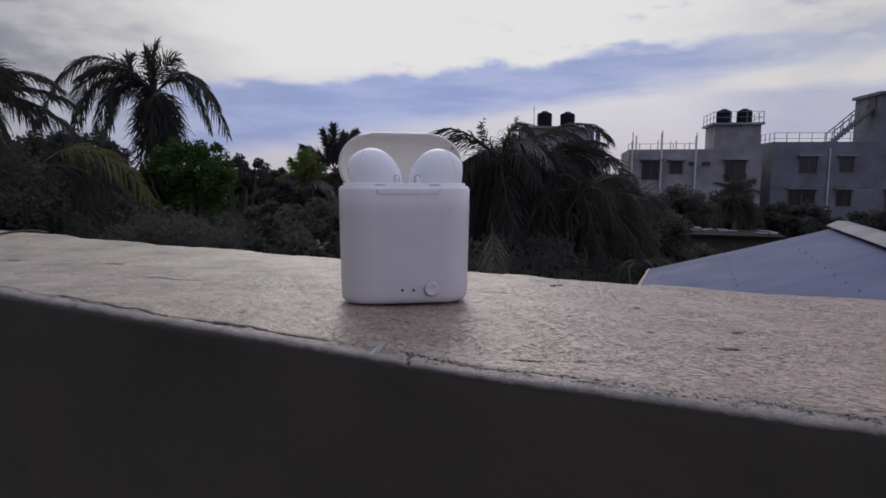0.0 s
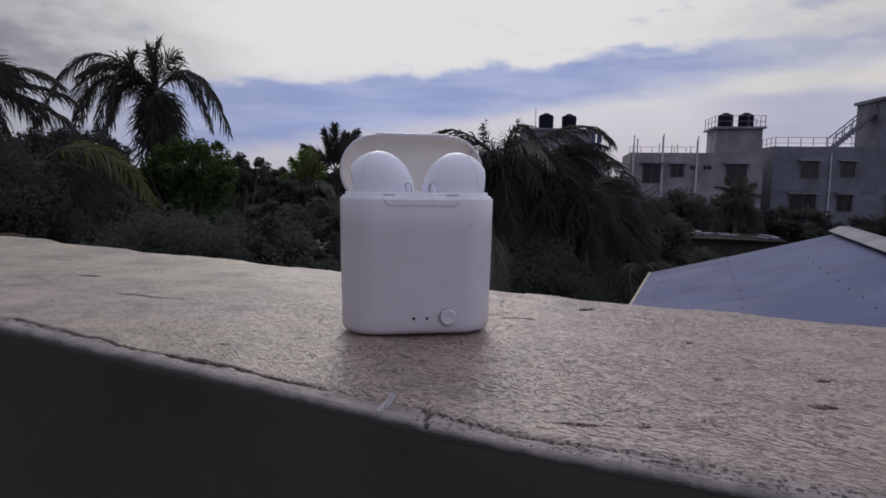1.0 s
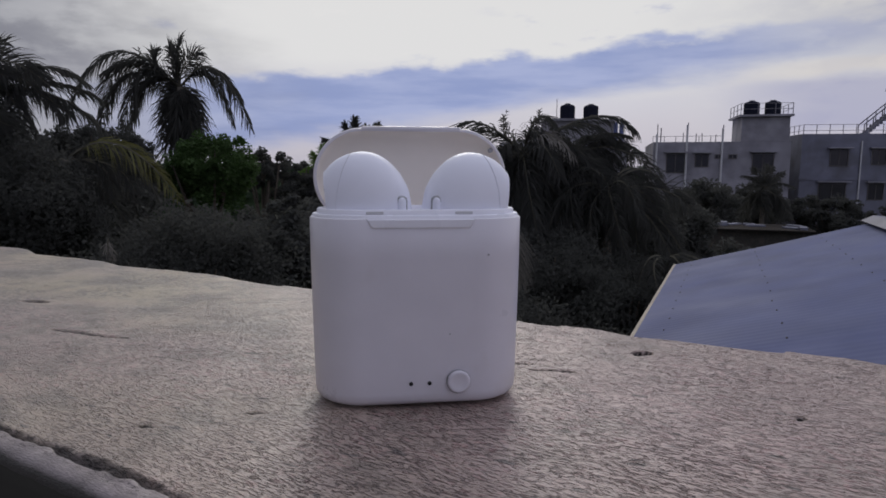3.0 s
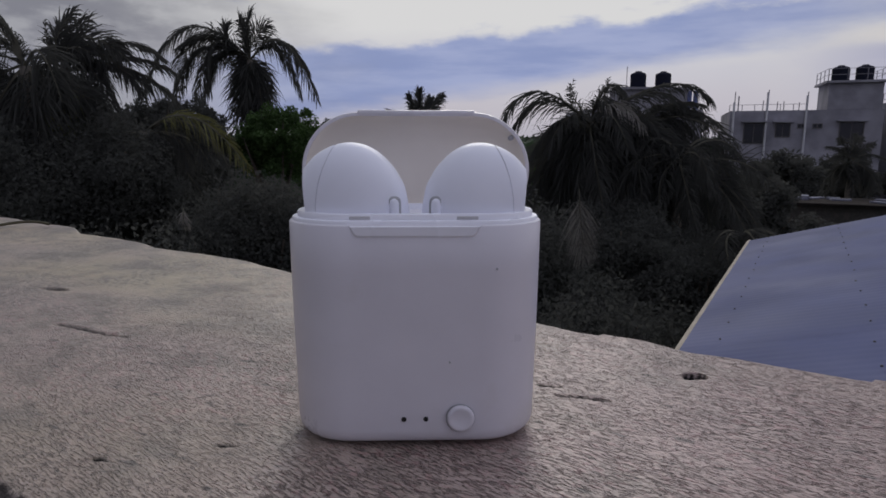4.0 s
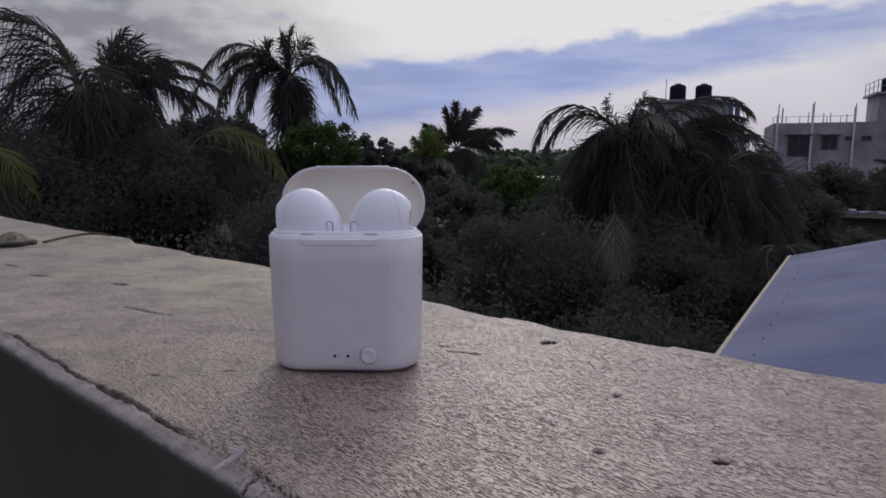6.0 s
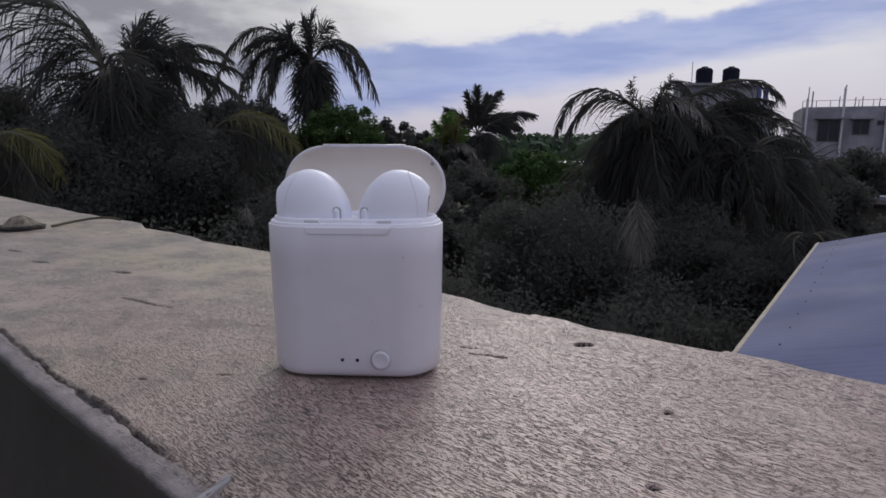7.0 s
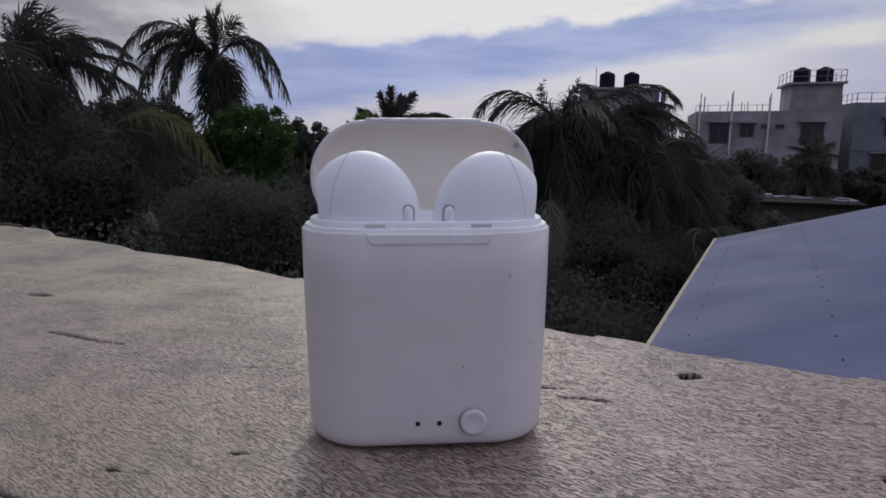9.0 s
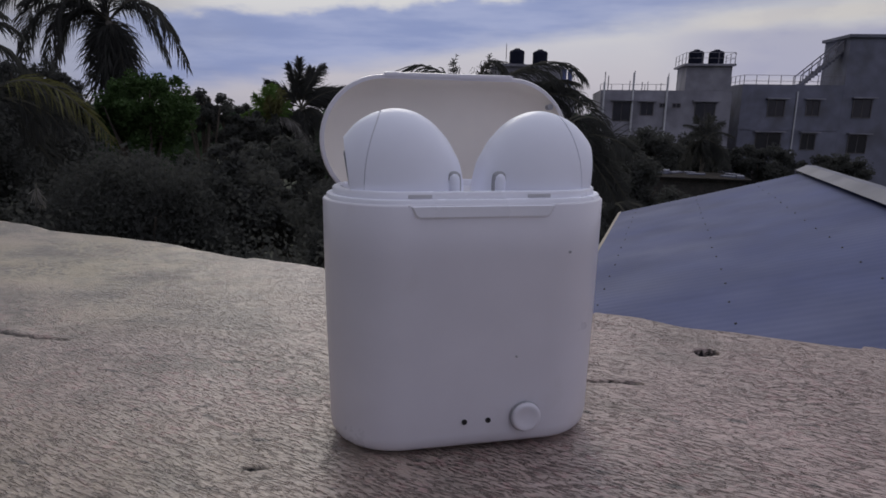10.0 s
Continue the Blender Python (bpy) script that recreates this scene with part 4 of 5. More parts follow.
palm((-6.4, 11, 1.3), [(-0.62, 0.98, -2.05, 0.80, -0.1, "gh"), (-0.6, 0.72, -1.75, 0.35, -0.3, "gh"), (-0.5, 0.5, -1.3, -0.05, -0.4, "gh"), (-0.75, 1.05, -2.1, 1.15, 0.4, "gh"), (-0.45, 0.35, -0.95, -0.5, -0.6, "gh"), (0.35, 0.2, 0.7, -0.6, -0.3, "gh"), (0.25, 0.1, 0.45, -0.75, 0.5, "gh"),
      (0.22, -0.5, 0.42, -1.5, -0.3, "gh"), (-0.05, 0.15, -0.08, 0.45, 0.0, "gs"), (-0.7, 0.1, -1.4, -0.7, 0.1, "gh")],
     2, "coconut palm with a huge arching frond fringed by hanging leaflets", 1.2, (-0.4, 0.3), 0.032, skirt=(8, 0.9, 1.9, -0.2), dense=0.6)
palm((-6.64, 12.5, 1.32), [(-0.02, 0.62, 0.36, 1.18, 0.05, "g"), (0.05, 0.55, 0.6, 1.05, 0.1, "g"), (-0.16, 0.5, -0.17, 1.0, 0.0, "gs"), (0.55, 0.66, 1.45, 0.22, -0.3, "g"), (0.7, 0.45, 1.6, -0.4, -0.2, "gh"), (1.1, 0.35, 2.0, 0.1, 0.4, "gh"), (0.5, 0.55, 1.1, 0.45, 0.3, "g"), (0.6, 0.2, 1.2, -0.8, -0.5, "gh"), (0.3, 0.45, 0.8, 0.35, -0.4, "g"), (0.25, -0.5, 0.45, -1.3, -1.3, "yh"), (1.2, 0.15, 2.2, -0.6, 0.2, "gh"), (1.0, 0.6, 1.9, 0.35, 0.1, "gh"), (0.9, 0.2, 1.7, -0.3, -0.2, "gh")],
     8, "coconut palm with one straight young spear leaf", 0.75, (-0.2, 0.3), 0.034, skirt=(14, 1.1, 2.2, -0.3), dense=1.0)
palm((-5.0, 12.2, 0.25), [(0.95, 0.26, 1.95, -0.70, -0.2, "yh"), (0.8, 0.15, 1.5, -0.8, 0.3, "gh")], 9, "low coconut palm with one long yellowing frond arching out", 0.62, (0.2, 0.2), skirt=(18, 1.3, 1.8, 0.0))
palm((3.8, 13, 0.45), [(-1.25, 0.64, -1.98, -0.25, -0.2, "gh"), (-0.42, 0.40, -0.40, 0.88, 0.0, "gs"), (-0.30, 0.42, -0.50, 0.74, 0.1, "gs"), (0.22, 0.5, 0.34, 0.95, 0.0, "gs"), (0.22, 0.72, 0.62, 0.52, -0.2, "gs"), (0.38, 0.80, 0.85, 0.40, 0.2, "gh"), (0.1, 0.5, 0.42, -0.05, -0.6, "gh"), (0.35, 0.42, 0.85, -0.1, -0.7, "dh"), (-1.05, 0.46, -1.72, -0.35, 0.1, "gh"),
      (1.45, 0.80, 2.42, 0.50, -0.2, "gh"), (1.25, 0.66, 2.25, 0.25, 0.2, "gh"), (1.15, 0.2, 2.1, -0.3, 0.2, "gh"), (-0.75, 0.05, -1.4, -0.75, -0.5, "gh"), (0.8, 0.2, 1.4, -0.3, -0.5, "gh"), (-0.6, 0.1, -1.1, -0.6, -0.8, "gh"), (0.2, 0.2, 0.4, -0.5, -1.2, "gh")],
     3, "bushy coconut palm with a thick skirt of hanging fronds", 0.8, (0.3, 0.5), 0.03, skirt=(44, 2.0, 2.9, 0.0))
palm((5.15, 13.4, 0.46), [(0.75, 0.30, 1.5, 0.05, -0.1, "gh"), (-0.5, 0.25, -1.0, 0.05, 0.0, "gh"), (0.45, 0.42, 1.12, 0.42, -0.2, "gh"), (0.3, 0.4, 0.75, 0.30, 0.2, "gh"), (-0.4, 0.35, -0.95, 0.15, -0.3, "gh"), (0.7, 0.3, 1.3, 0.0, 0.0, "gh"), (0.08, 0.3, 0.2, 0.40, 0.0, "gh"), (-0.6, 0.2, -1.2, -0.3, 0.3, "gh"), (0.6, 0.1, 1.1, -0.5, -0.4, "gh")], 10, "coconut palm crowded in among the others with ragged fronds", 0.8, (0.1, 0.3), 0.03, skirt=(38, 1.8, 2.5, 0.2))
palm((5.5, 12.4, -0.25), [(0.8, 0.35, 1.5, -0.5, -0.2, "gh"), (0.6, 0.4, 1.2, -0.2, 0.3, "gh"), (-0.6, 0.4, -1.1, -0.3, 0.0, "gh")], 5, "low coconut palm with shaggy hanging fronds beside the metal roof", 0.65, (0.2, 0.2), skirt=(32, 1.7, 2.2, 0.2))
palm((0.40, 24, 0.30), [(-0.06, 0.9, -0.03, 1.75, 0.0, "gp"), (0.30, 0.85, 0.86, 1.55, 0.1, "gp"), (-0.2, 0.8, -0.42, 1.55, 0.1, "gp"), (0.22, 0.8, 0.42, 1.45, 0.2, "gp"), (1.0, 0.62, 2.15, 0.68, -0.2, "gp"), (0.55, 0.55, 1.15, 0.72, 0.1, "gp"), (-0.55, 0.55, -1.2, 0.95, 0.2, "gp"), (-0.7, 0.2, -1.5, -0.1, 0.0, "gh"), (0.75, 0.25, 1.45, -0.1, 0.3, "gp"), (0.6, -0.05, 1.15, -0.75, 0.3, "gh"), (0.9, 0.4, 1.7, 0.2, 0.3, "gp")],
     4, "small coconut palm with stiff upright fronds", 0.62, (0.2, 0.0), 0.042, skirt=(12, 1.1, 1.8, -0.1), dense=1.7)
palm((-0.62, 23.5, -0.15), [(-0.1, 0.55, -0.2, 1.15, 0.0, "b"), (0.12, 0.5, 0.35, 1.05, 0.1, "y"), (-0.3, 0.45, -0.62, 0.85, 0.1, "b"), (0.03, 0.55, 0.08, 1.25, 0.1, "b"), (0.15, 0.35, 0.3, 0.75, -0.4, "y"), (-0.05, 0.35, -0.12, 0.8, -0.4, "y"), (0.3, 0.3, 0.6, 0.6, 0.0, "b"), (-0.5, 0.2, -1.0, 0.15, 0.1, "b"), (0.08, 0.3, 0.16, 0.62, -0.5, "y"), (0.7, 0.0, 1.35, -1.05, -0.5, "dh"), (0.6, -0.05, 1.15, -1.0, -0.4, "dh")], 6, "young palm with bright yellow-green leaves", 0.60, (0, 0), 0.055, skirt=(14, 1.1, 1.2, 0.3))
palm((-6.35, 8, 0.05), [(0.55, 0.06, 1.0, -0.48, -0.1, "yh"), (0.4, 0.1, 0.75, -0.25, 0.2, "yh"), (0.45, -0.15, 0.8, -0.75, -0.2, "gh"), (-0.5, 0.2, -1.2, -0.2, 0.0, "gh")], 7, "coconut palm with yellow-green fronds hanging near the roof", 0.6, (-0.3, 0), 0.018, skirt=(12, 1.0, 1.4, 0.0))


palm((5.6, 10.0, -1.5), [(-0.55, 0.05, -0.75, -0.45, -1.2, "gh"), (-0.2, 0.1, -0.23, -0.50, -1.5, "gh"), (0.15, 0.05, 0.2, -0.42, -1.4, "gh"), (-0.5, 0.1, -0.85, -0.35, -0.6, "gh"), (0.3, 0.1, 0.55, -0.45, -0.9, "gh"), (0.0, 0.1, 0.0, -0.55, -1.1, "gh")], 12, "small dark palm with fronds drooping behind the metal roof", 0.36, (0.1, 0.1), 0.02, skirt=(12, 0.9, 1.2, 0.1))
palm((17.7, 24.2, -0.65), [(0.0, 0.5, 0.05, 1.1, 0.0, "g"), (0.4, 0.45, 1.0, 0.75, 0.1, "g"), (-0.4, 0.45, -1.0, 0.6, 0.1, "gh"), (0.6, 0.3, 1.3, 0.1, -0.2, "gh"), (-0.6, 0.25, -1.3, -0.1, -0.2, "gh"), (0.2, 0.5, 0.5, 1.0, 0.2, "g"), (-0.2, 0.5, -0.45, 0.95, 0.2, "g")], 13, "slim dark coconut palm standing before the grey building", 0.5, (0.2, 0.1), 0.04, skirt=(14, 1.0, 1.6, 0.1))


def dead_frond(at, size, seed):
    root = thing("dead_palm_frond", at, "dead grey palm frond hanging down among the trees", "palm frond", "dead fronds")
    frond_mesh("rib", root, M["palm_dead"], (0, 0, 0), (0.03 * size, -0.05, -0.5 * size), (0.13 * size, 0, -size), seed, leaf=0.56 * size, hang=0.35, face=0.9, pairs=int(80 * size), width=0.006 if size > 0.5 else 0.016, rib_r=0.005, spread=0.95, mess=0.16, ahead=0.75)


dead_frond((2.46, 8.84, -0.60), 1.0, 901)
dead_frond((-2.93, 8.1, -0.78), 0.26, 902)


# ---- broad-leaved trees ----
def tree(at, top, radius, seed, label, mat="leaf_dark", leaves=5200, leaf=0.16, squash=0.8, name="tree", cat="tree"):
    root = thing(name, at, label, cat)
    rng = random.Random(seed)
    h = top - at[2]
    centre = Vector((0, 0, h - radius * squash))
    bm = bmesh.new()
    tube(bm, (0, 0, 0), tuple(centre * 0.75), 0.14 + 0.02 * radius, 0.09, 9)
    for i in range(9):
        a, e = rng.uniform(0, 6.28), rng.uniform(0.1, 1.2)
        tip = centre + Vector((math.cos(a) * math.cos(e), math.sin(a) * math.cos(e), math.sin(e) * squash)) * radius * 0.75
        tube(bm, tuple(centre * rng.uniform(0.55, 0.75)), tuple(tip), 0.06, 0.015, 6)
    part("trunk", bm, M["bark"], root)
    verts, faces = [], []
    clumps = []
    for _ in range(max(40, int(leaves / 60))):
        d = Vector((rng.gauss(0, 1), rng.gauss(0, 1), rng.gauss(0, 1))).normalized()
        r = radius * rng.uniform(0.55, 1.0) * (0.85 + 0.3 * noise.noise(d * 1.7 + Vector((seed, 0, 0))))
        clumps.append((centre + Vector((d.x * r, d.y * r, d.z * r * squash)), radius * rng.uniform(0.10, 0.22) * (1.6 if at[1] < 12 else 1.0)))
    leaves, leaf = (int(leaves * 3.2), leaf * 0.45) if leaf < 0.16 else (int(leaves * 2.2), leaf * 0.62)
    if at[1] < 12:
        leaves, leaf = int(leaves * 1.9), leaf * 0.62
    for k in range(leaves):
        c, cr_ = clumps[k % len(clumps)]
        d = Vector((rng.gauss(0, 1), rng.gauss(0, 1), rng.gauss(0, 0.8)))
        p = c + d.normalized() * cr_ * rng.random() ** 0.4
        u = Vector((rng.gauss(0, 1), rng.gauss(0, 1), rng.gauss(0, 0.6))).normalized()
        v = u.cross(Vector((rng.gauss(0, 1), rng.gauss(0, 1), rng.gauss(0, 1)))).normalized()
        s_ = leaf * rng.uniform(0.6, 1.3)
        b_ = len(verts)
        verts += [tuple(p - u * s_), tuple(p + v * s_ * 0.42 + Vector((0, 0, -0.02))), tuple(p + u * s_ + Vector((0, 0, -0.25 * s_))), tuple(p - v * s_ * 0.42)]
        faces.append((b_, b_ + 1, b_ + 2, b_ + 3))
    tagged(link_mesh("crown", verts, faces, M[mat], root), kind="stuff")
    return root


tree((-3.5, 17, GROUND_Z), 1.15, 1.35, 21, "leafy green mango-like tree with a rounded clumped crown", "leaf", 7000, 0.12)
tree((-2.55, 19.5, GROUND_Z), 0.75, 0.8, 22, "small dark leafy tree behind the yard", "leaf_dark", 2600, 0.11)
tree((-1.5, 20, GROUND_Z), 0.45, 1.1, 23, "dark rounded shrub-like tree", "leaf_dark", 4200, 0.12)
tree((-0.2, 16, GROUND_Z), -0.3, 1.9, 24, "dense dark tree in the shaded yard", "leaf_dark", 9000, 0.15)
tree((-2.6, 11, GROUND_Z), -0.35, 1.8, 25, "dense dark tree in the shaded yard", "leaf_dark", 9000, 0.13)
tree((-5.3, 13.5, GROUND_Z), 0.1, 2.0, 26, "dense dark tree in the shaded yard", "leaf_dark", 9000, 0.14)
tree((1.6, 10.5, GROUND_Z), -0.75, 1.8, 27, "dense dark tree in the shaded yard", "leaf_dark", 9000, 0.13)
tree((4.0, 11.3, GROUND_Z), -0.9, 1.6, 28, "dense dark tree under the palm skirt", "leaf_dark", 8000, 0.13)
tree((-6.2, 9.0, GROUND_Z), -0.7, 1.7, 29, "dense dark tree in the shaded yard", "leaf_dark", 8000, 0.13)
tree((-1.1, 12.5, GROUND_Z), -0.5, 1.6, 48, "dense dark tree in the shaded yard", "leaf_dark", 8000, 0.13)
tree((4.7, 10.0, GROUND_Z), -1.5, 1.25, 49, "dense dark shrub behind the metal roof", "leaf_dark", 7000, 0.12)
tree((-0.6, 7.5, GROUND_Z), -1.4, 1.9, 30, "dense dark tree close below the roof", "leaf_dark", 9000, 0.12)
tree((-3.6, 7.0, GROUND_Z), -1.0, 1.9, 31, "dense dark tree close below the roof", "leaf_dark", 9000, 0.12)
tree((2.3, 7.3, GROUND_Z), -1.6, 1.6, 32, "dense dark tree beside the metal roof", "leaf_dark", 8000, 0.12)
tree((5.2, 14.8, GROUND_Z), 0.45, 1.9, 44, "dense dark tree behind the bushy palm", "leaf_dark", 9000, 0.14)
tree((7.3, 15.6, GROUND_Z), 0.0, 1.7, 45, "dense dark tree behind the bushy palm", "leaf_dark", 8000, 0.14)
tree((8.5, 15.5, GROUND_Z), -0.7, 1.7, 33, "dark leafy tree beyond the metal roof", "leaf_dark", 7000, 0.14)
tree((11.5, 17.5, GROUND_Z), -2.0, 1.9, 34, "dark leafy tree beyond the metal roof", "leaf_dark", 7000, 0.14)
tree((15.0, 18.0, GROUND_Z), -2.0, 2.0, 35, "dark leafy tree beyond the metal roof", "leaf_dark", 7000, 0.14)
tree((19.5, 32.0, GROUND_Z), -0.1, 2.6, 36, "leafy tree before the grey building", "leaf_dark", 6000, 0.2)
tree((27.5, 38.0, GROUND_Z), -0.2, 2.6, 37, "leafy tree before the grey building", "leaf_dark", 6000, 0.2)
tree((31.0, 36.0, GROUND_Z), -0.9, 2.6, 38, "leafy tree before the grey building", "leaf_dark", 6000, 0.2)
tree((36.0, 35.0, GROUND_Z), -1.5, 2.6, 39, "leafy tree before the grey building", "leaf_dark", 6000, 0.2)
tree((3.5, 30.0, GROUND_Z), -0.1, 2.4, 40, "green leafy tree in the middle distance", "leaf", 6000, 0.2)
tree((7.0, 34.0, GROUND_Z), -0.2, 2.6, 41, "green leafy tree in the middle distance", "leaf", 6000, 0.2)
tree((-6.9, 10.2, GROUND_Z), 0.55, 1.7, 46, "dense dark tree under the palms", "leaf_dark", 9000, 0.13)
tree((-5.6, 11.6, GROUND_Z), 0.5, 1.5, 47, "dense dark tree under the palms", "leaf_dark", 9000, 0.13)
tree((-5.9, 16.0, GROUND_Z), 1.45, 1.7, 50, "dense dark tree between the tall palms", "leaf_dark", 6000, 0.13)
tree((-7.9, 15.6, GROUND_Z), 1.45, 1.8, 51, "dense dark tree between the tall palms", "leaf_dark", 6000, 0.13)
tree((-8.9, 10.9, GROUND_Z), 1.35, 1.25, 52, "dense dark tree under the arching palm", "leaf_dark", 8000, 0.13)
tree((-9.5, 14.5, GROUND_Z), 0.5, 2.4, 42, "dense dark tree in the shaded yard", "leaf_dark", 9000, 0.15)
tree((-11.0, 11.0, GROUND_Z), -0.1, 2.2, 43, "dense dark tree in the shaded yard", "leaf_dark", 9000, 0.15)


def far_woods():
    rng = random.Random(77)
    verts, faces = [], []
    for i in range(420):
        a = radians(rng.uniform(-55, 60))
        dist = rng.uniform(75, 160)
        r = rng.uniform(2.0, 4.0)
        c = Vector((math.sin(a) * dist, math.cos(a) * dist, 0.012 * dist * rng.uniform(0.3, 1.0) - r * 0.8))
        for k in range(90):
            d = Vector((rng.gauss(0, 1), rng.gauss(0, 1), rng.gauss(0, 1))).normalized()
            p = c + Vector((d.x * r, d.y * r, d.z * r * 0.8)) * rng.uniform(0.75, 1.05)
            u = Vector((rng.gauss(0, 1), rng.gauss(0, 1), rng.gauss(0, 1))).normalized()
            v = u.cross(d)
            v = v.normalized() if v.length > 1e-3 else Vector((0, 0, 1))
            s_ = rng.uniform(0.35, 0.75)
            b_ = len(verts)
            verts += [tuple(p - u * s_), tuple(p + v * s_), tuple(p + u * s_), tuple(p - v * s_)]
            faces.append((b_, b_ + 1, b_ + 2, b_ + 3))
        b_ = len(verts)
        verts += [(c.x - r * 0.5, c.y, GROUND_Z), (c.x + r * 0.5, c.y, GROUND_Z), (c.x + r * 0.5, c.y, c.z), (c.x - r * 0.5, c.y, c.z)]
        faces.append((b_, b_ + 1, b_ + 2, b_ + 3))
    tagged(link_mesh("far_woods", verts, faces, M["leaf_far"]), "hazy line of distant green trees", "woods", kind="stuff")


far_woods()


# ---- the buildings ----
def window(parent, u0, z0, u1, z1, y=0.0, shade=True):
    bm = box(bmesh.new(), u0, y + 0.02, z0, u1, y + 0.10, z1)
    w = part("window", bm, M["window_dark"], parent, "dark window opening")
    t = 0.06
    bm = bmesh.new()
    box(bm, u0 - t, y - 0.04, z0 - t, u1 + t, y + 0.04, z0)
    box(bm, u0 - t, y - 0.04, z1, u1 + t, y + 0.04, z1 + t)
    box(bm, u0 - t, y - 0.04, z0, u0, y + 0.04, z1)
    box(bm, u1, y - 0.04, z0, u1 + t, y + 0.04, z1)
    part("frame", bm, M["frame"], w)
    bm = bmesh.new()
    um = (u0 + u1) / 2
    box(bm, um - 0.025, y - 0.01, z0, um + 0.025, y + 0.03, z1)
    part("mullion", bm, M["frame"], w)
    if shade:
        bm = box(bmesh.new(), u0 - 0.25, y - 0.45, z1 + 0.12, u1 + 0.25, y + 0.05, z1 + 0.22)
        part("sunshade", bm, M["render"], w, "thin cement ledge over the window")


def wall_with_holes(parent, u0, u1, z0, z1, holes, mat, depth=0.2):
    """A facade wall at y = 0, its openings cut through, built from piers and bands."""
    us = sorted({u0, u1, *[h[0] for h in holes], *[h[2] for h in holes]})
    zs = sorted({z0, z1, *[h[1] for h in holes], *[h[3] for h in holes]})
    bm = bmesh.new()
    for a, b in zip(us, us[1:]):
        for c, d in zip(zs, zs[1:]):
            if not any(h[0] <= a and b <= h[2] and h[1] <= c and d <= h[3] for h in holes):
                box(bm, a, 0, c, b, depth, d)
    bmesh.ops.remove_doubles(bm, verts=bm.verts, dist=0.001)
    part("wall", bm, mat, parent)


def water_tank(at, r, h):
    root = thing("water_tank", at, "black ribbed plastic water tank on the roof", "water tank", "rooftop water tanks")
    rs = []
    prof = [(r * 0.98, 0.0)]
    for i in range(9):
        z = h * 0.80 * i / 8
        prof += [(r * (1.0 if i % 2 else 0.955), z + 0.01)]
    prof += [(r * 0.9, h * 0.86), (r * 0.55, h * 0.93), (r * 0.45, h * 0.94)]
    for rr, z in prof:
        rs.append([(rr * math.cos(t), rr * math.sin(t), z) for t in np.linspace(0, 2 * math.pi, 24, endpoint=False)])
    v, f = rings(rs)
    link_mesh("tank_body", v, f, M["tank"], root, smooth=True)
    bm = tube(bmesh.new(), (0, 0, h * 0.935), (0, 0, h), r * 0.4, r * 0.36, 18)
    part("lid", bm, M["tank"], root)
    return root


def railing(parent, pts, height, step=1.1):
    for (a, b) in zip(pts, pts[1:]):
        a, b = Vector(a), Vector(b)
        n = max(1, int((b - a).length / step))
        for i in range(n + 1):
            p = a.lerp(b, i / n)
            part("post", tube(bmesh.new(), p, p + Vector((0, 0, height)), 0.028, n=6), M["steel"], parent)
        for q in (0.5, 1.0):
            o = Vector((0, 0, height * q))
            part("rail", tube(bmesh.new(), a + o, b + o, 0.018, n=6), M["steel"], parent)


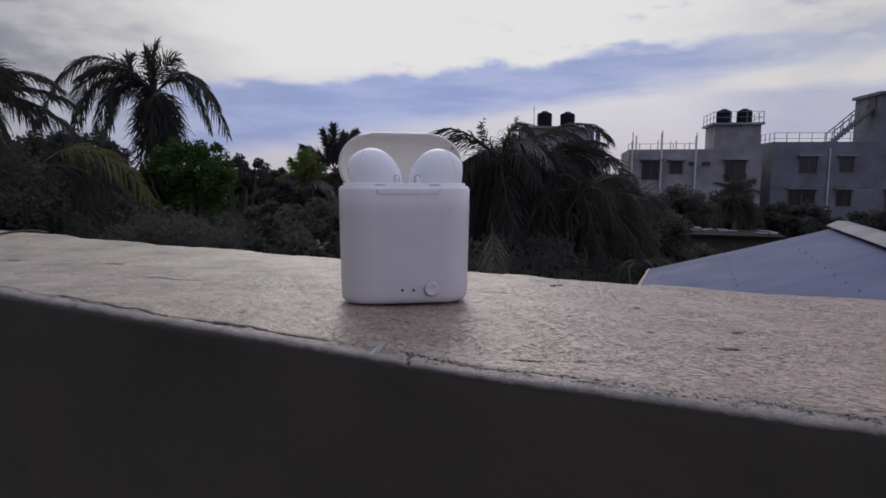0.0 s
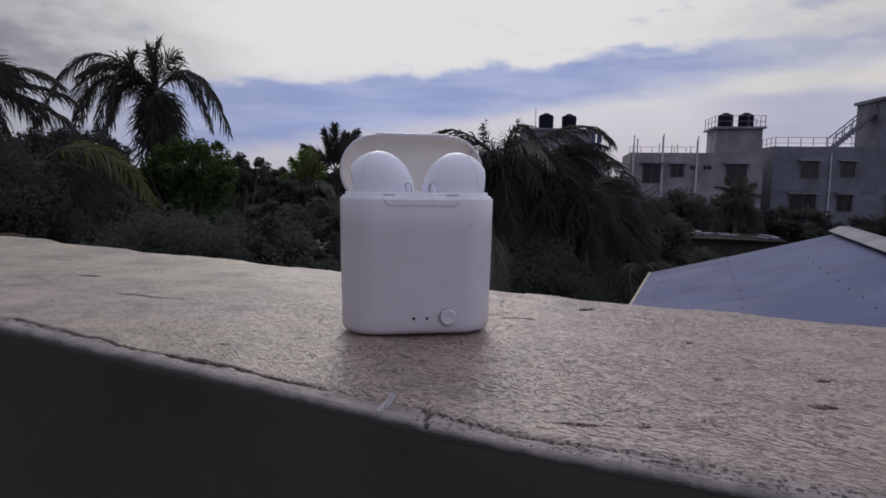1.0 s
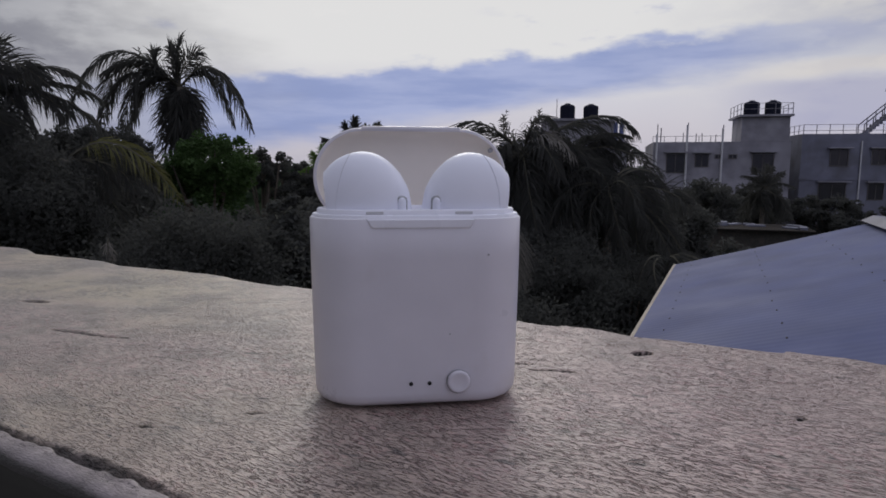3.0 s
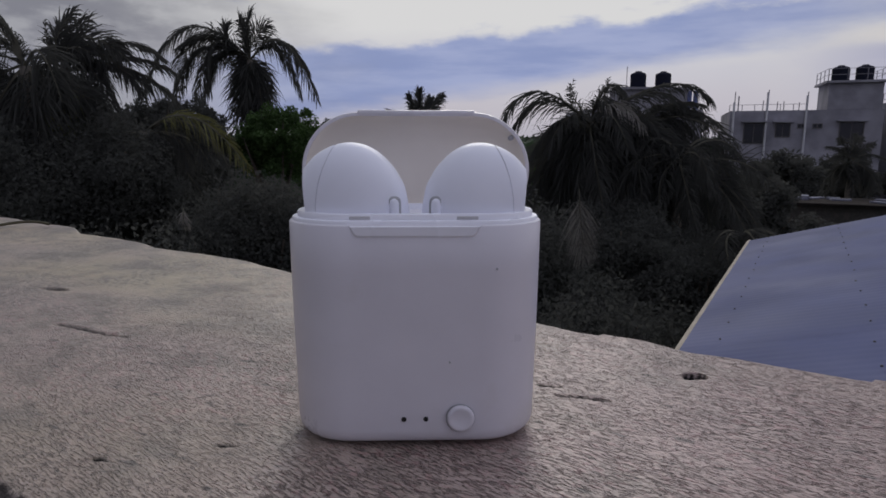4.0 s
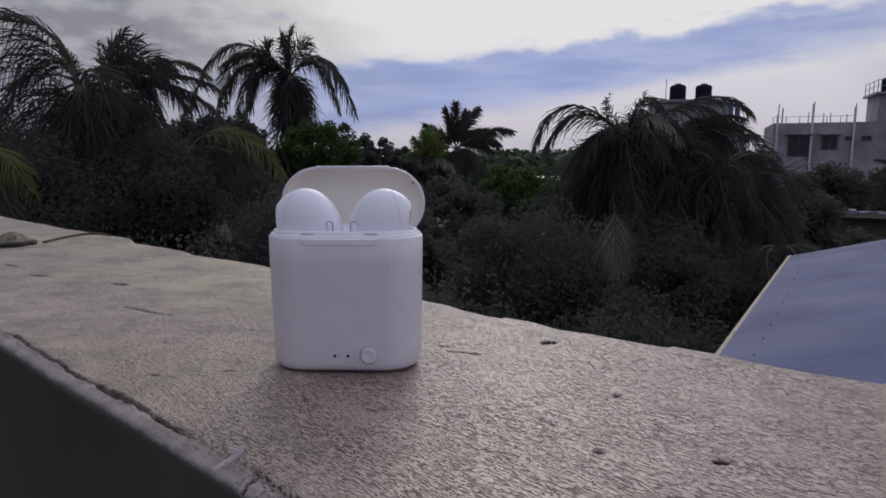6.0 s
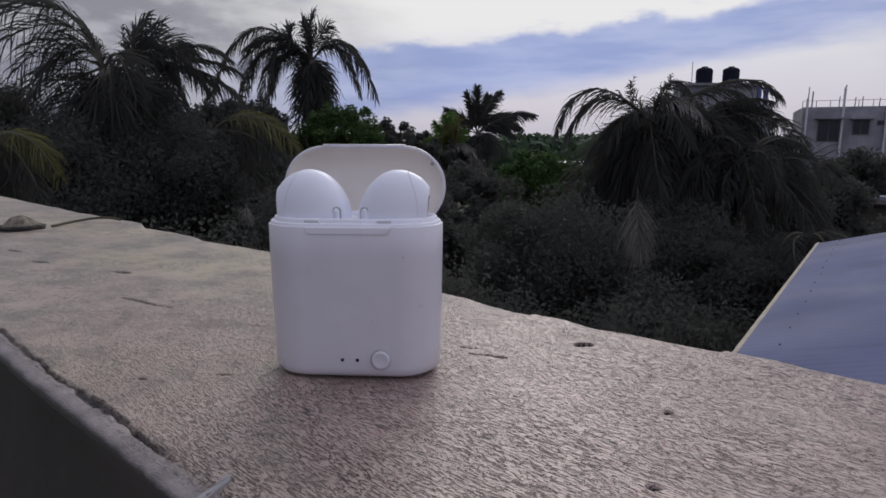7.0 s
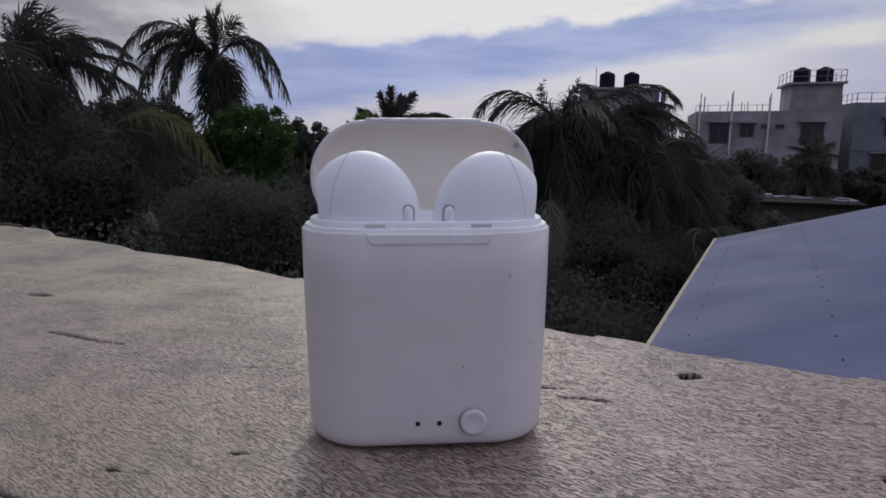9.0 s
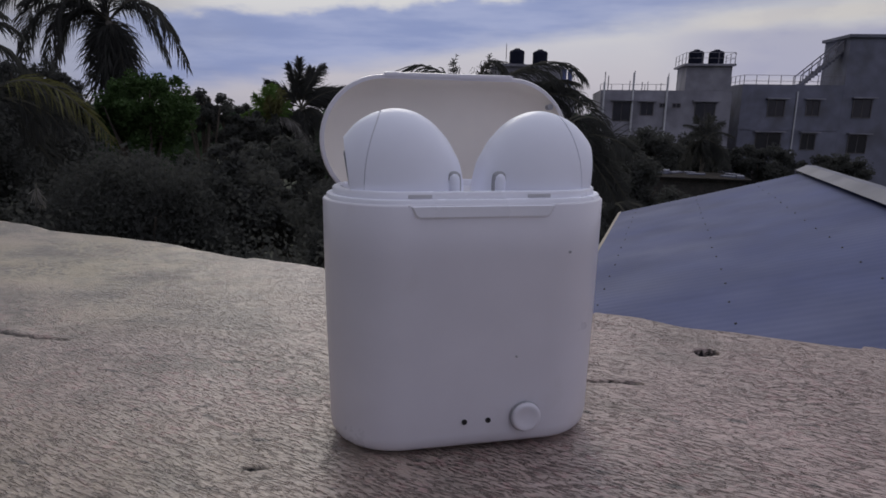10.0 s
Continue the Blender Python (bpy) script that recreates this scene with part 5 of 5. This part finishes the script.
def building_mid():
    root = thing("grey_building", Matrix.Translation((24.85, 48, 0)) @ Matrix.Rotation(math.atan2(-0.387, 0.922), 4, "Z"), "unfinished grey cement building with dark windows and bare roof rods", "building")
    holes = [(1.09, 0.10, 2.42, 1.56), (3.28, 0.6, 4.21, 1.53), (7.5, 0.15, 8.98, 1.57), (1.1, -3.1, 2.5, -1.6), (3.6, -3.1, 5.0, -1.6), (7.3, -3.1, 8.8, -1.6), (4.75, 1.25, 5.2, 1.5), (5.75, 1.25, 6.3, 1.5)]
    wall_with_holes(root, 0, 10.2, GROUND_Z, 2.55, holes, M["render"])
    for h in holes:
        window(root, h[0], h[1], h[2], h[3], 0.0, h[2] - h[0] > 0.6)
    bm = bmesh.new()
    box(bm, 0, 0.2, GROUND_Z, 0.2, 9, 2.55)
    box(bm, 10.0, 0.2, GROUND_Z, 10.2, 9, 2.55)
    box(bm, 0, 9, GROUND_Z, 10.2, 9.2, 2.55)
    part("side_wall", bm, M["render"], root)
    part("roof_slab", box(bmesh.new(), 0.2, 0.2, 1.65, 10.0, 9, 1.85), M["render"], root)
    part("floor_band", box(bmesh.new(), -0.06, -0.06, -1.15, 10.25, -0.004, -0.9), M["render"], root)
    # stair tower with a slab and railing
    wall_with_holes(root, 6.55, 10.0, 2.56, 4.45, [], M["render"], 3.6)
    part("tower_slab", box(bmesh.new(), 6.3, -0.3, 4.46, 10.2, 4.0, 4.62), M["render"], root)
    railing(root, [(6.4, 3.8, 4.62), (6.4, -0.2, 4.62), (10.1, -0.2, 4.62), (10.1, 3.8, 4.62)], 0.85)
    # column rods left standing for a next floor, and the white down pipes
    rng = random.Random(5)
    for u, v, z1 in ((0.3, 0.3, 4.0), (0.55, 0.3, 3.7), (0.9, 4, 3.9), (2.6, 0.3, 4.1), (2.85, 5, 3.6), (3.9, 5, 3.5), (4.6, 6, 3.6), (5.3, 0.3, 3.9), (5.5, 5, 3.4)):
        part("column_rod", tube(bmesh.new(), (u, v, 1.85), (u + rng.uniform(-.05, .05), v, z1), 0.035, n=6), M["steel"], root)
    for u, z1 in ((0.25, 3.2), (2.55, 3.9), (5.2, 3.6)):
        part("down_pipe", tube(bmesh.new(), (u, -0.08, GROUND_Z), (u, -0.08, z1), 0.08, n=8), M["pipe"], root, "pale vertical pipe on the facade")
    railing(root, [(0.3, 4.5, 1.85), (6.0, 4.5, 1.85)], 1.4, 0.9)
    for u in (7.45, 9.0):
        p = root.matrix_basis @ Vector((u, 1.2, 4.62))
        water_tank(tuple(p), 0.6, 1.2)
    return root


building_mid()


def building_left():
    root = thing("stair_tower_building", (14.95, 52, 0), "grey cement roof tower behind the palm, with water tanks", "building")
    wall_with_holes(root, 0, 9.6, GROUND_Z, 2.9, [(7.2, 0.2, 8.2, 1.7)], M["render"])
    window(root, 7.2, 0.2, 8.2, 1.7)
    bm = bmesh.new()
    box(bm, 0, 0.2, GROUND_Z, 0.2, 8, 2.9)
    box(bm, 9.4, 0.2, GROUND_Z, 9.6, 8, 2.9)
    box(bm, 0.2, 0.2, 2.7, 9.4, 8, 2.88)
    part("side_wall", bm, M["render"], root)
    wall_with_holes(root, 2.9, 8.2, 2.91, 4.45, [], M["render"], 4.0)
    part("tower_slab", box(bmesh.new(), 2.6, -0.3, 4.46, 8.5, 4.3, 4.66), M["render"], root)
    for u in (8.75, 9.3):
        part("column", box(bmesh.new(), u, 1, 2.9, u + 0.3, 1.3, 4.5), M["pole_blue"], root, "blue painted bare column")
    part("aerial", tube(bmesh.new(), (3.0, 0, 4.66), (3.0, 0, 6.3), 0.03, n=5), M["steel"], root)
    for u in (4.4, 6.55):
        water_tank((14.95 + u, 53.2, 4.66), 0.66, 1.4)


building_left()


def building_right():
    root = thing("blue_grey_building", Matrix.Translation((36.7, 46, 0)) @ Matrix.Rotation(math.atan2(-0.31, 0.95), 4, "Z"), "blue-grey cement building with a stair tower and outside stair", "building")
    holes = [(2.2, 0.7, 3.5, 1.95), (5.3, 0.8, 6.3, 1.95), (1.5, -2.05, 3.5, -0.75), (5.2, -2.0, 6.3, -0.75), (1.6, -5.0, 3.4, -3.6), (5.2, -5.0, 6.3, -3.6)]
    wall_with_holes(root, 0, 8.05, GROUND_Z, 3.25, holes, M["render_b"])
    for h in holes:
        window(root, *h)
    bm = bmesh.new()
    box(bm, 0, 0.2, GROUND_Z, 0.2, 9, 3.25)
    box(bm, 0.2, 8.8, GROUND_Z, 13, 9, 3.25)
    box(bm, 0.2, 0.2, 2.85, 12.8, 8.8, 3.05)
    part("side_wall", bm, M["render_b"], root)
    holes = [(9.0, 0.7, 10.4, 2.1), (9.0, -2.2, 10.4, -0.8)]
    wall_with_holes(root, 8.06, 13.0, GROUND_Z, 7.0, holes, M["render_b"], 4.0)
    for h in holes:
        window(root, *h, y=-0.02)
    part("cornice", box(bmesh.new(), 7.85, -0.25, 7.01, 13.2, 4.2, 7.25), M["render_b"], root)
    part("floor_band", box(bmesh.new(), -0.06, -0.06, -0.45, 8.0, -0.004, -0.2), M["render_b"], root)
    railing(root, [(0.1, 4.0, 3.05), (0.1, 0.1, 3.05), (7.95, 0.1, 3.05)], 0.95, 0.9)
    a, b = Vector((4.9, 1.2, 3.1)), Vector((8.0, 1.2, 5.9))
    bm = bmesh.new()
    for i in range(14):
        p = a.lerp(b, i / 13)
        box(bm, p.x - 0.14, 0.8, p.z - 0.09, p.x + 0.14, 1.8, p.z + 0.09)
    part("stair", bm, M["render_b"], root, "outside stair flight to the tower")
    for y in (0.8, 1.8):
        o = Vector((0, y - 1.2, 0.95))
        part("stair_rail", tube(bmesh.new(), a + o, b + o, 0.05, n=6), M["steel"], root)
        for i in range(6):
            p = a.lerp(b, i / 5) + Vector((0, y - 1.2, 0))
            part("baluster", tube(bmesh.new(), p, p + Vector((0, 0, 0.95)), 0.04, n=6), M["steel"], root)
    part("down_pipe", tube(bmesh.new(), (4.45, -0.08, GROUND_Z), (4.45, -0.08, 2.7), 0.06, n=8), M["pipe"], root, "pale vertical pipe on the facade")


building_right()

# a low pale roof far behind the trees
root = thing("far_shed", (10.2, 52, GROUND_Z), "low shed with a pale metal roof among the trees", "shed")
part("wall", box(bmesh.new(), -2, 0, 0, 2.6, 4, 5.6), M["render"], root)
bm = bmesh.new()
box(bm, -2.3, -0.4, 5.62, 2.9, 4.4, 5.8)
part("roof", bm, M["pipe"], root, "pale metal sheet roof")


# ---- small things on the wall ----
def bolt_cap():
    root = thing("bolt_cap", (-0.270, 0.246, -0.0012), "crusty grey-brown bolt cap on a washer painted dark for shade", "bolt cap")

    def turned(name, prof, rough, mat, label, seed):
        rs = []
        for r, z in prof:
            ring = []
            for t in np.linspace(0, 2 * math.pi, 48, endpoint=False):
                c, s_ = math.cos(t), math.sin(t)
                q = 1 + 0.05 * noise.noise((c * 2, s_ * 2, seed)) + rough * 0.10 * noise.noise((c * r * 700, s_ * r * 700, z * 700 + seed))
                ring.append((r * c * q, r * s_ * q, z + rough * 0.0012 * noise.noise((c * r * 420, s_ * r * 420, seed))))
            rs.append(ring)
        v, f = rings(rs)
        link_mesh(name, v, f, mat, root, label, smooth=True).data.set_sharp_from_angle(angle=radians(50))

    turned("washer", [(0.0122, 0.0), (0.0124, 0.0010), (0.0137, 0.0013), (0.0139, 0.0030), (0.0133, 0.0035), (0.0060, 0.0042)], 0.7, M["washer"], "dark washer with its shade in the colour", 2)
    turned("dome", [(0.0112, 0.0032), (0.0098, 0.0044), (0.0080, 0.0056), (0.0066, 0.0072), (0.0050, 0.0086), (0.0028, 0.0096), (0.0008, 0.0099)], 1.0, M["shell"], "crusted domed head", 5)


bolt_cap()


def twig(points, r, label):
    cu = bpy.data.curves.new("twig", "CURVE")
    cu.dimensions, cu.bevel_depth, cu.bevel_resolution = "3D", r, 2
    sp = cu.splines.new("NURBS")
    sp.points.add(len(points) - 1)
    for q, p in zip(sp.points, points):
        q.co = (*p, 1)
    sp.use_endpoint_u, sp.order_u = True, 4
    tmp = new("twig_curve", cu)
    me = bpy.data.meshes.new_from_object(tmp.evaluated_get(bpy.context.evaluated_depsgraph_get()))
    bpy.data.objects.remove(tmp)
    me.materials.clear()
    me.materials.append(M["twig"])
    ob = new("twig", me)
    tagged(ob, label, "twig")


twig([(-0.2523, 0.2512, 0.001), (-0.2508, 0.2737, 0.0016), (-0.2434, 0.284, 0.0026), (-0.2349, 0.2845, 0.003), (-0.2287, 0.2844, 0.0026), (-0.2239, 0.2851, 0.0012)], 0.0009, "thin dry curved twig lying on the wall edge")


def paint_flake():
    pts = [(-0.0140, -0.0560), (-0.0128, -0.0566), (-0.0126, -0.0584), (-0.0133, -0.0606), (-0.0146, -0.0626), (-0.0160, -0.0640), (-0.0170, -0.0634), (-0.0158, -0.0616), (-0.0146, -0.0596), (-0.0141, -0.0576)]
    bm = bmesh.new()
    lo = [bm.verts.new((x, y, -0.0024)) for x, y in pts]
    hi = [bm.verts.new((x, y, 0.0005 - 0.35 * max(0, -0.0606 - y))) for x, y in pts]
    bm.faces.new(hi)
    bm.faces.new(list(reversed(lo)))
    for i in range(len(pts)):
        j = (i + 1) % len(pts)
        bm.faces.new((lo[i], lo[j], hi[j], hi[i]))
    tagged(part("paint_flake", bm, M["flake"]), "small curled white paint flake stuck on the wall lip", "paint flake")


paint_flake()


# ---- the cluttered shed roof beyond the metal house ----
def scrap_shed():
    root = thing("scrap_shed", Matrix.Translation((14.3, 21.0, GROUND_Z)) @ Matrix.Rotation(radians(-30), 4, "Z"), "low shed with a dark flat roof", "shed")
    part("wall", box(bmesh.new(), -2.2, 0, 0, 2.4, 2.5, 5.45), M["face"], root)
    part("roof", box(bmesh.new(), -2.4, -0.3, 5.46, 2.6, 2.8, 5.52), M["darkened"], root)
    rng = random.Random(8)
    for i in range(9):
        u, v = rng.uniform(-0.6, 2.3), rng.uniform(0, 2)
        bm = box(bmesh.new(), -rng.uniform(0.15, 0.4), -0.12, 0.0, rng.uniform(0.15, 0.4), 0.12, rng.uniform(0.05, 0.16), 0.01)
        ob = part("rubble_block", bm, M["render_b"])
        ob.matrix_basis = root.matrix_basis @ Matrix.Translation((u, v, 5.52)) @ Matrix.Rotation(rng.uniform(0, 3), 4, "Z")
        tagged(ob, "broken pale cement block on the shed roof", "rubble", "rubble on the shed roof")
    a, b = root.matrix_basis @ Vector((-3.3, -0.5, 5.78)), root.matrix_basis @ Vector((-1.5, -0.2, 5.62))
    tagged(part("bamboo_pole", tube(bmesh.new(), a, b, 0.03, 0.022, 8), M["tin_trim"]), "pale bamboo pole laid across the shed roof", "pole")
    a, b = root.matrix_basis @ Vector((-3.2, -0.6, 5.30)), root.matrix_basis @ Vector((-1.2, 0.6, 5.85))
    tagged(part("bamboo_pole", tube(bmesh.new(), a, b, 0.03, 0.02, 8), M["tin_trim"]), "pale bamboo pole leaning over the shed roof", "pole")


scrap_shed()
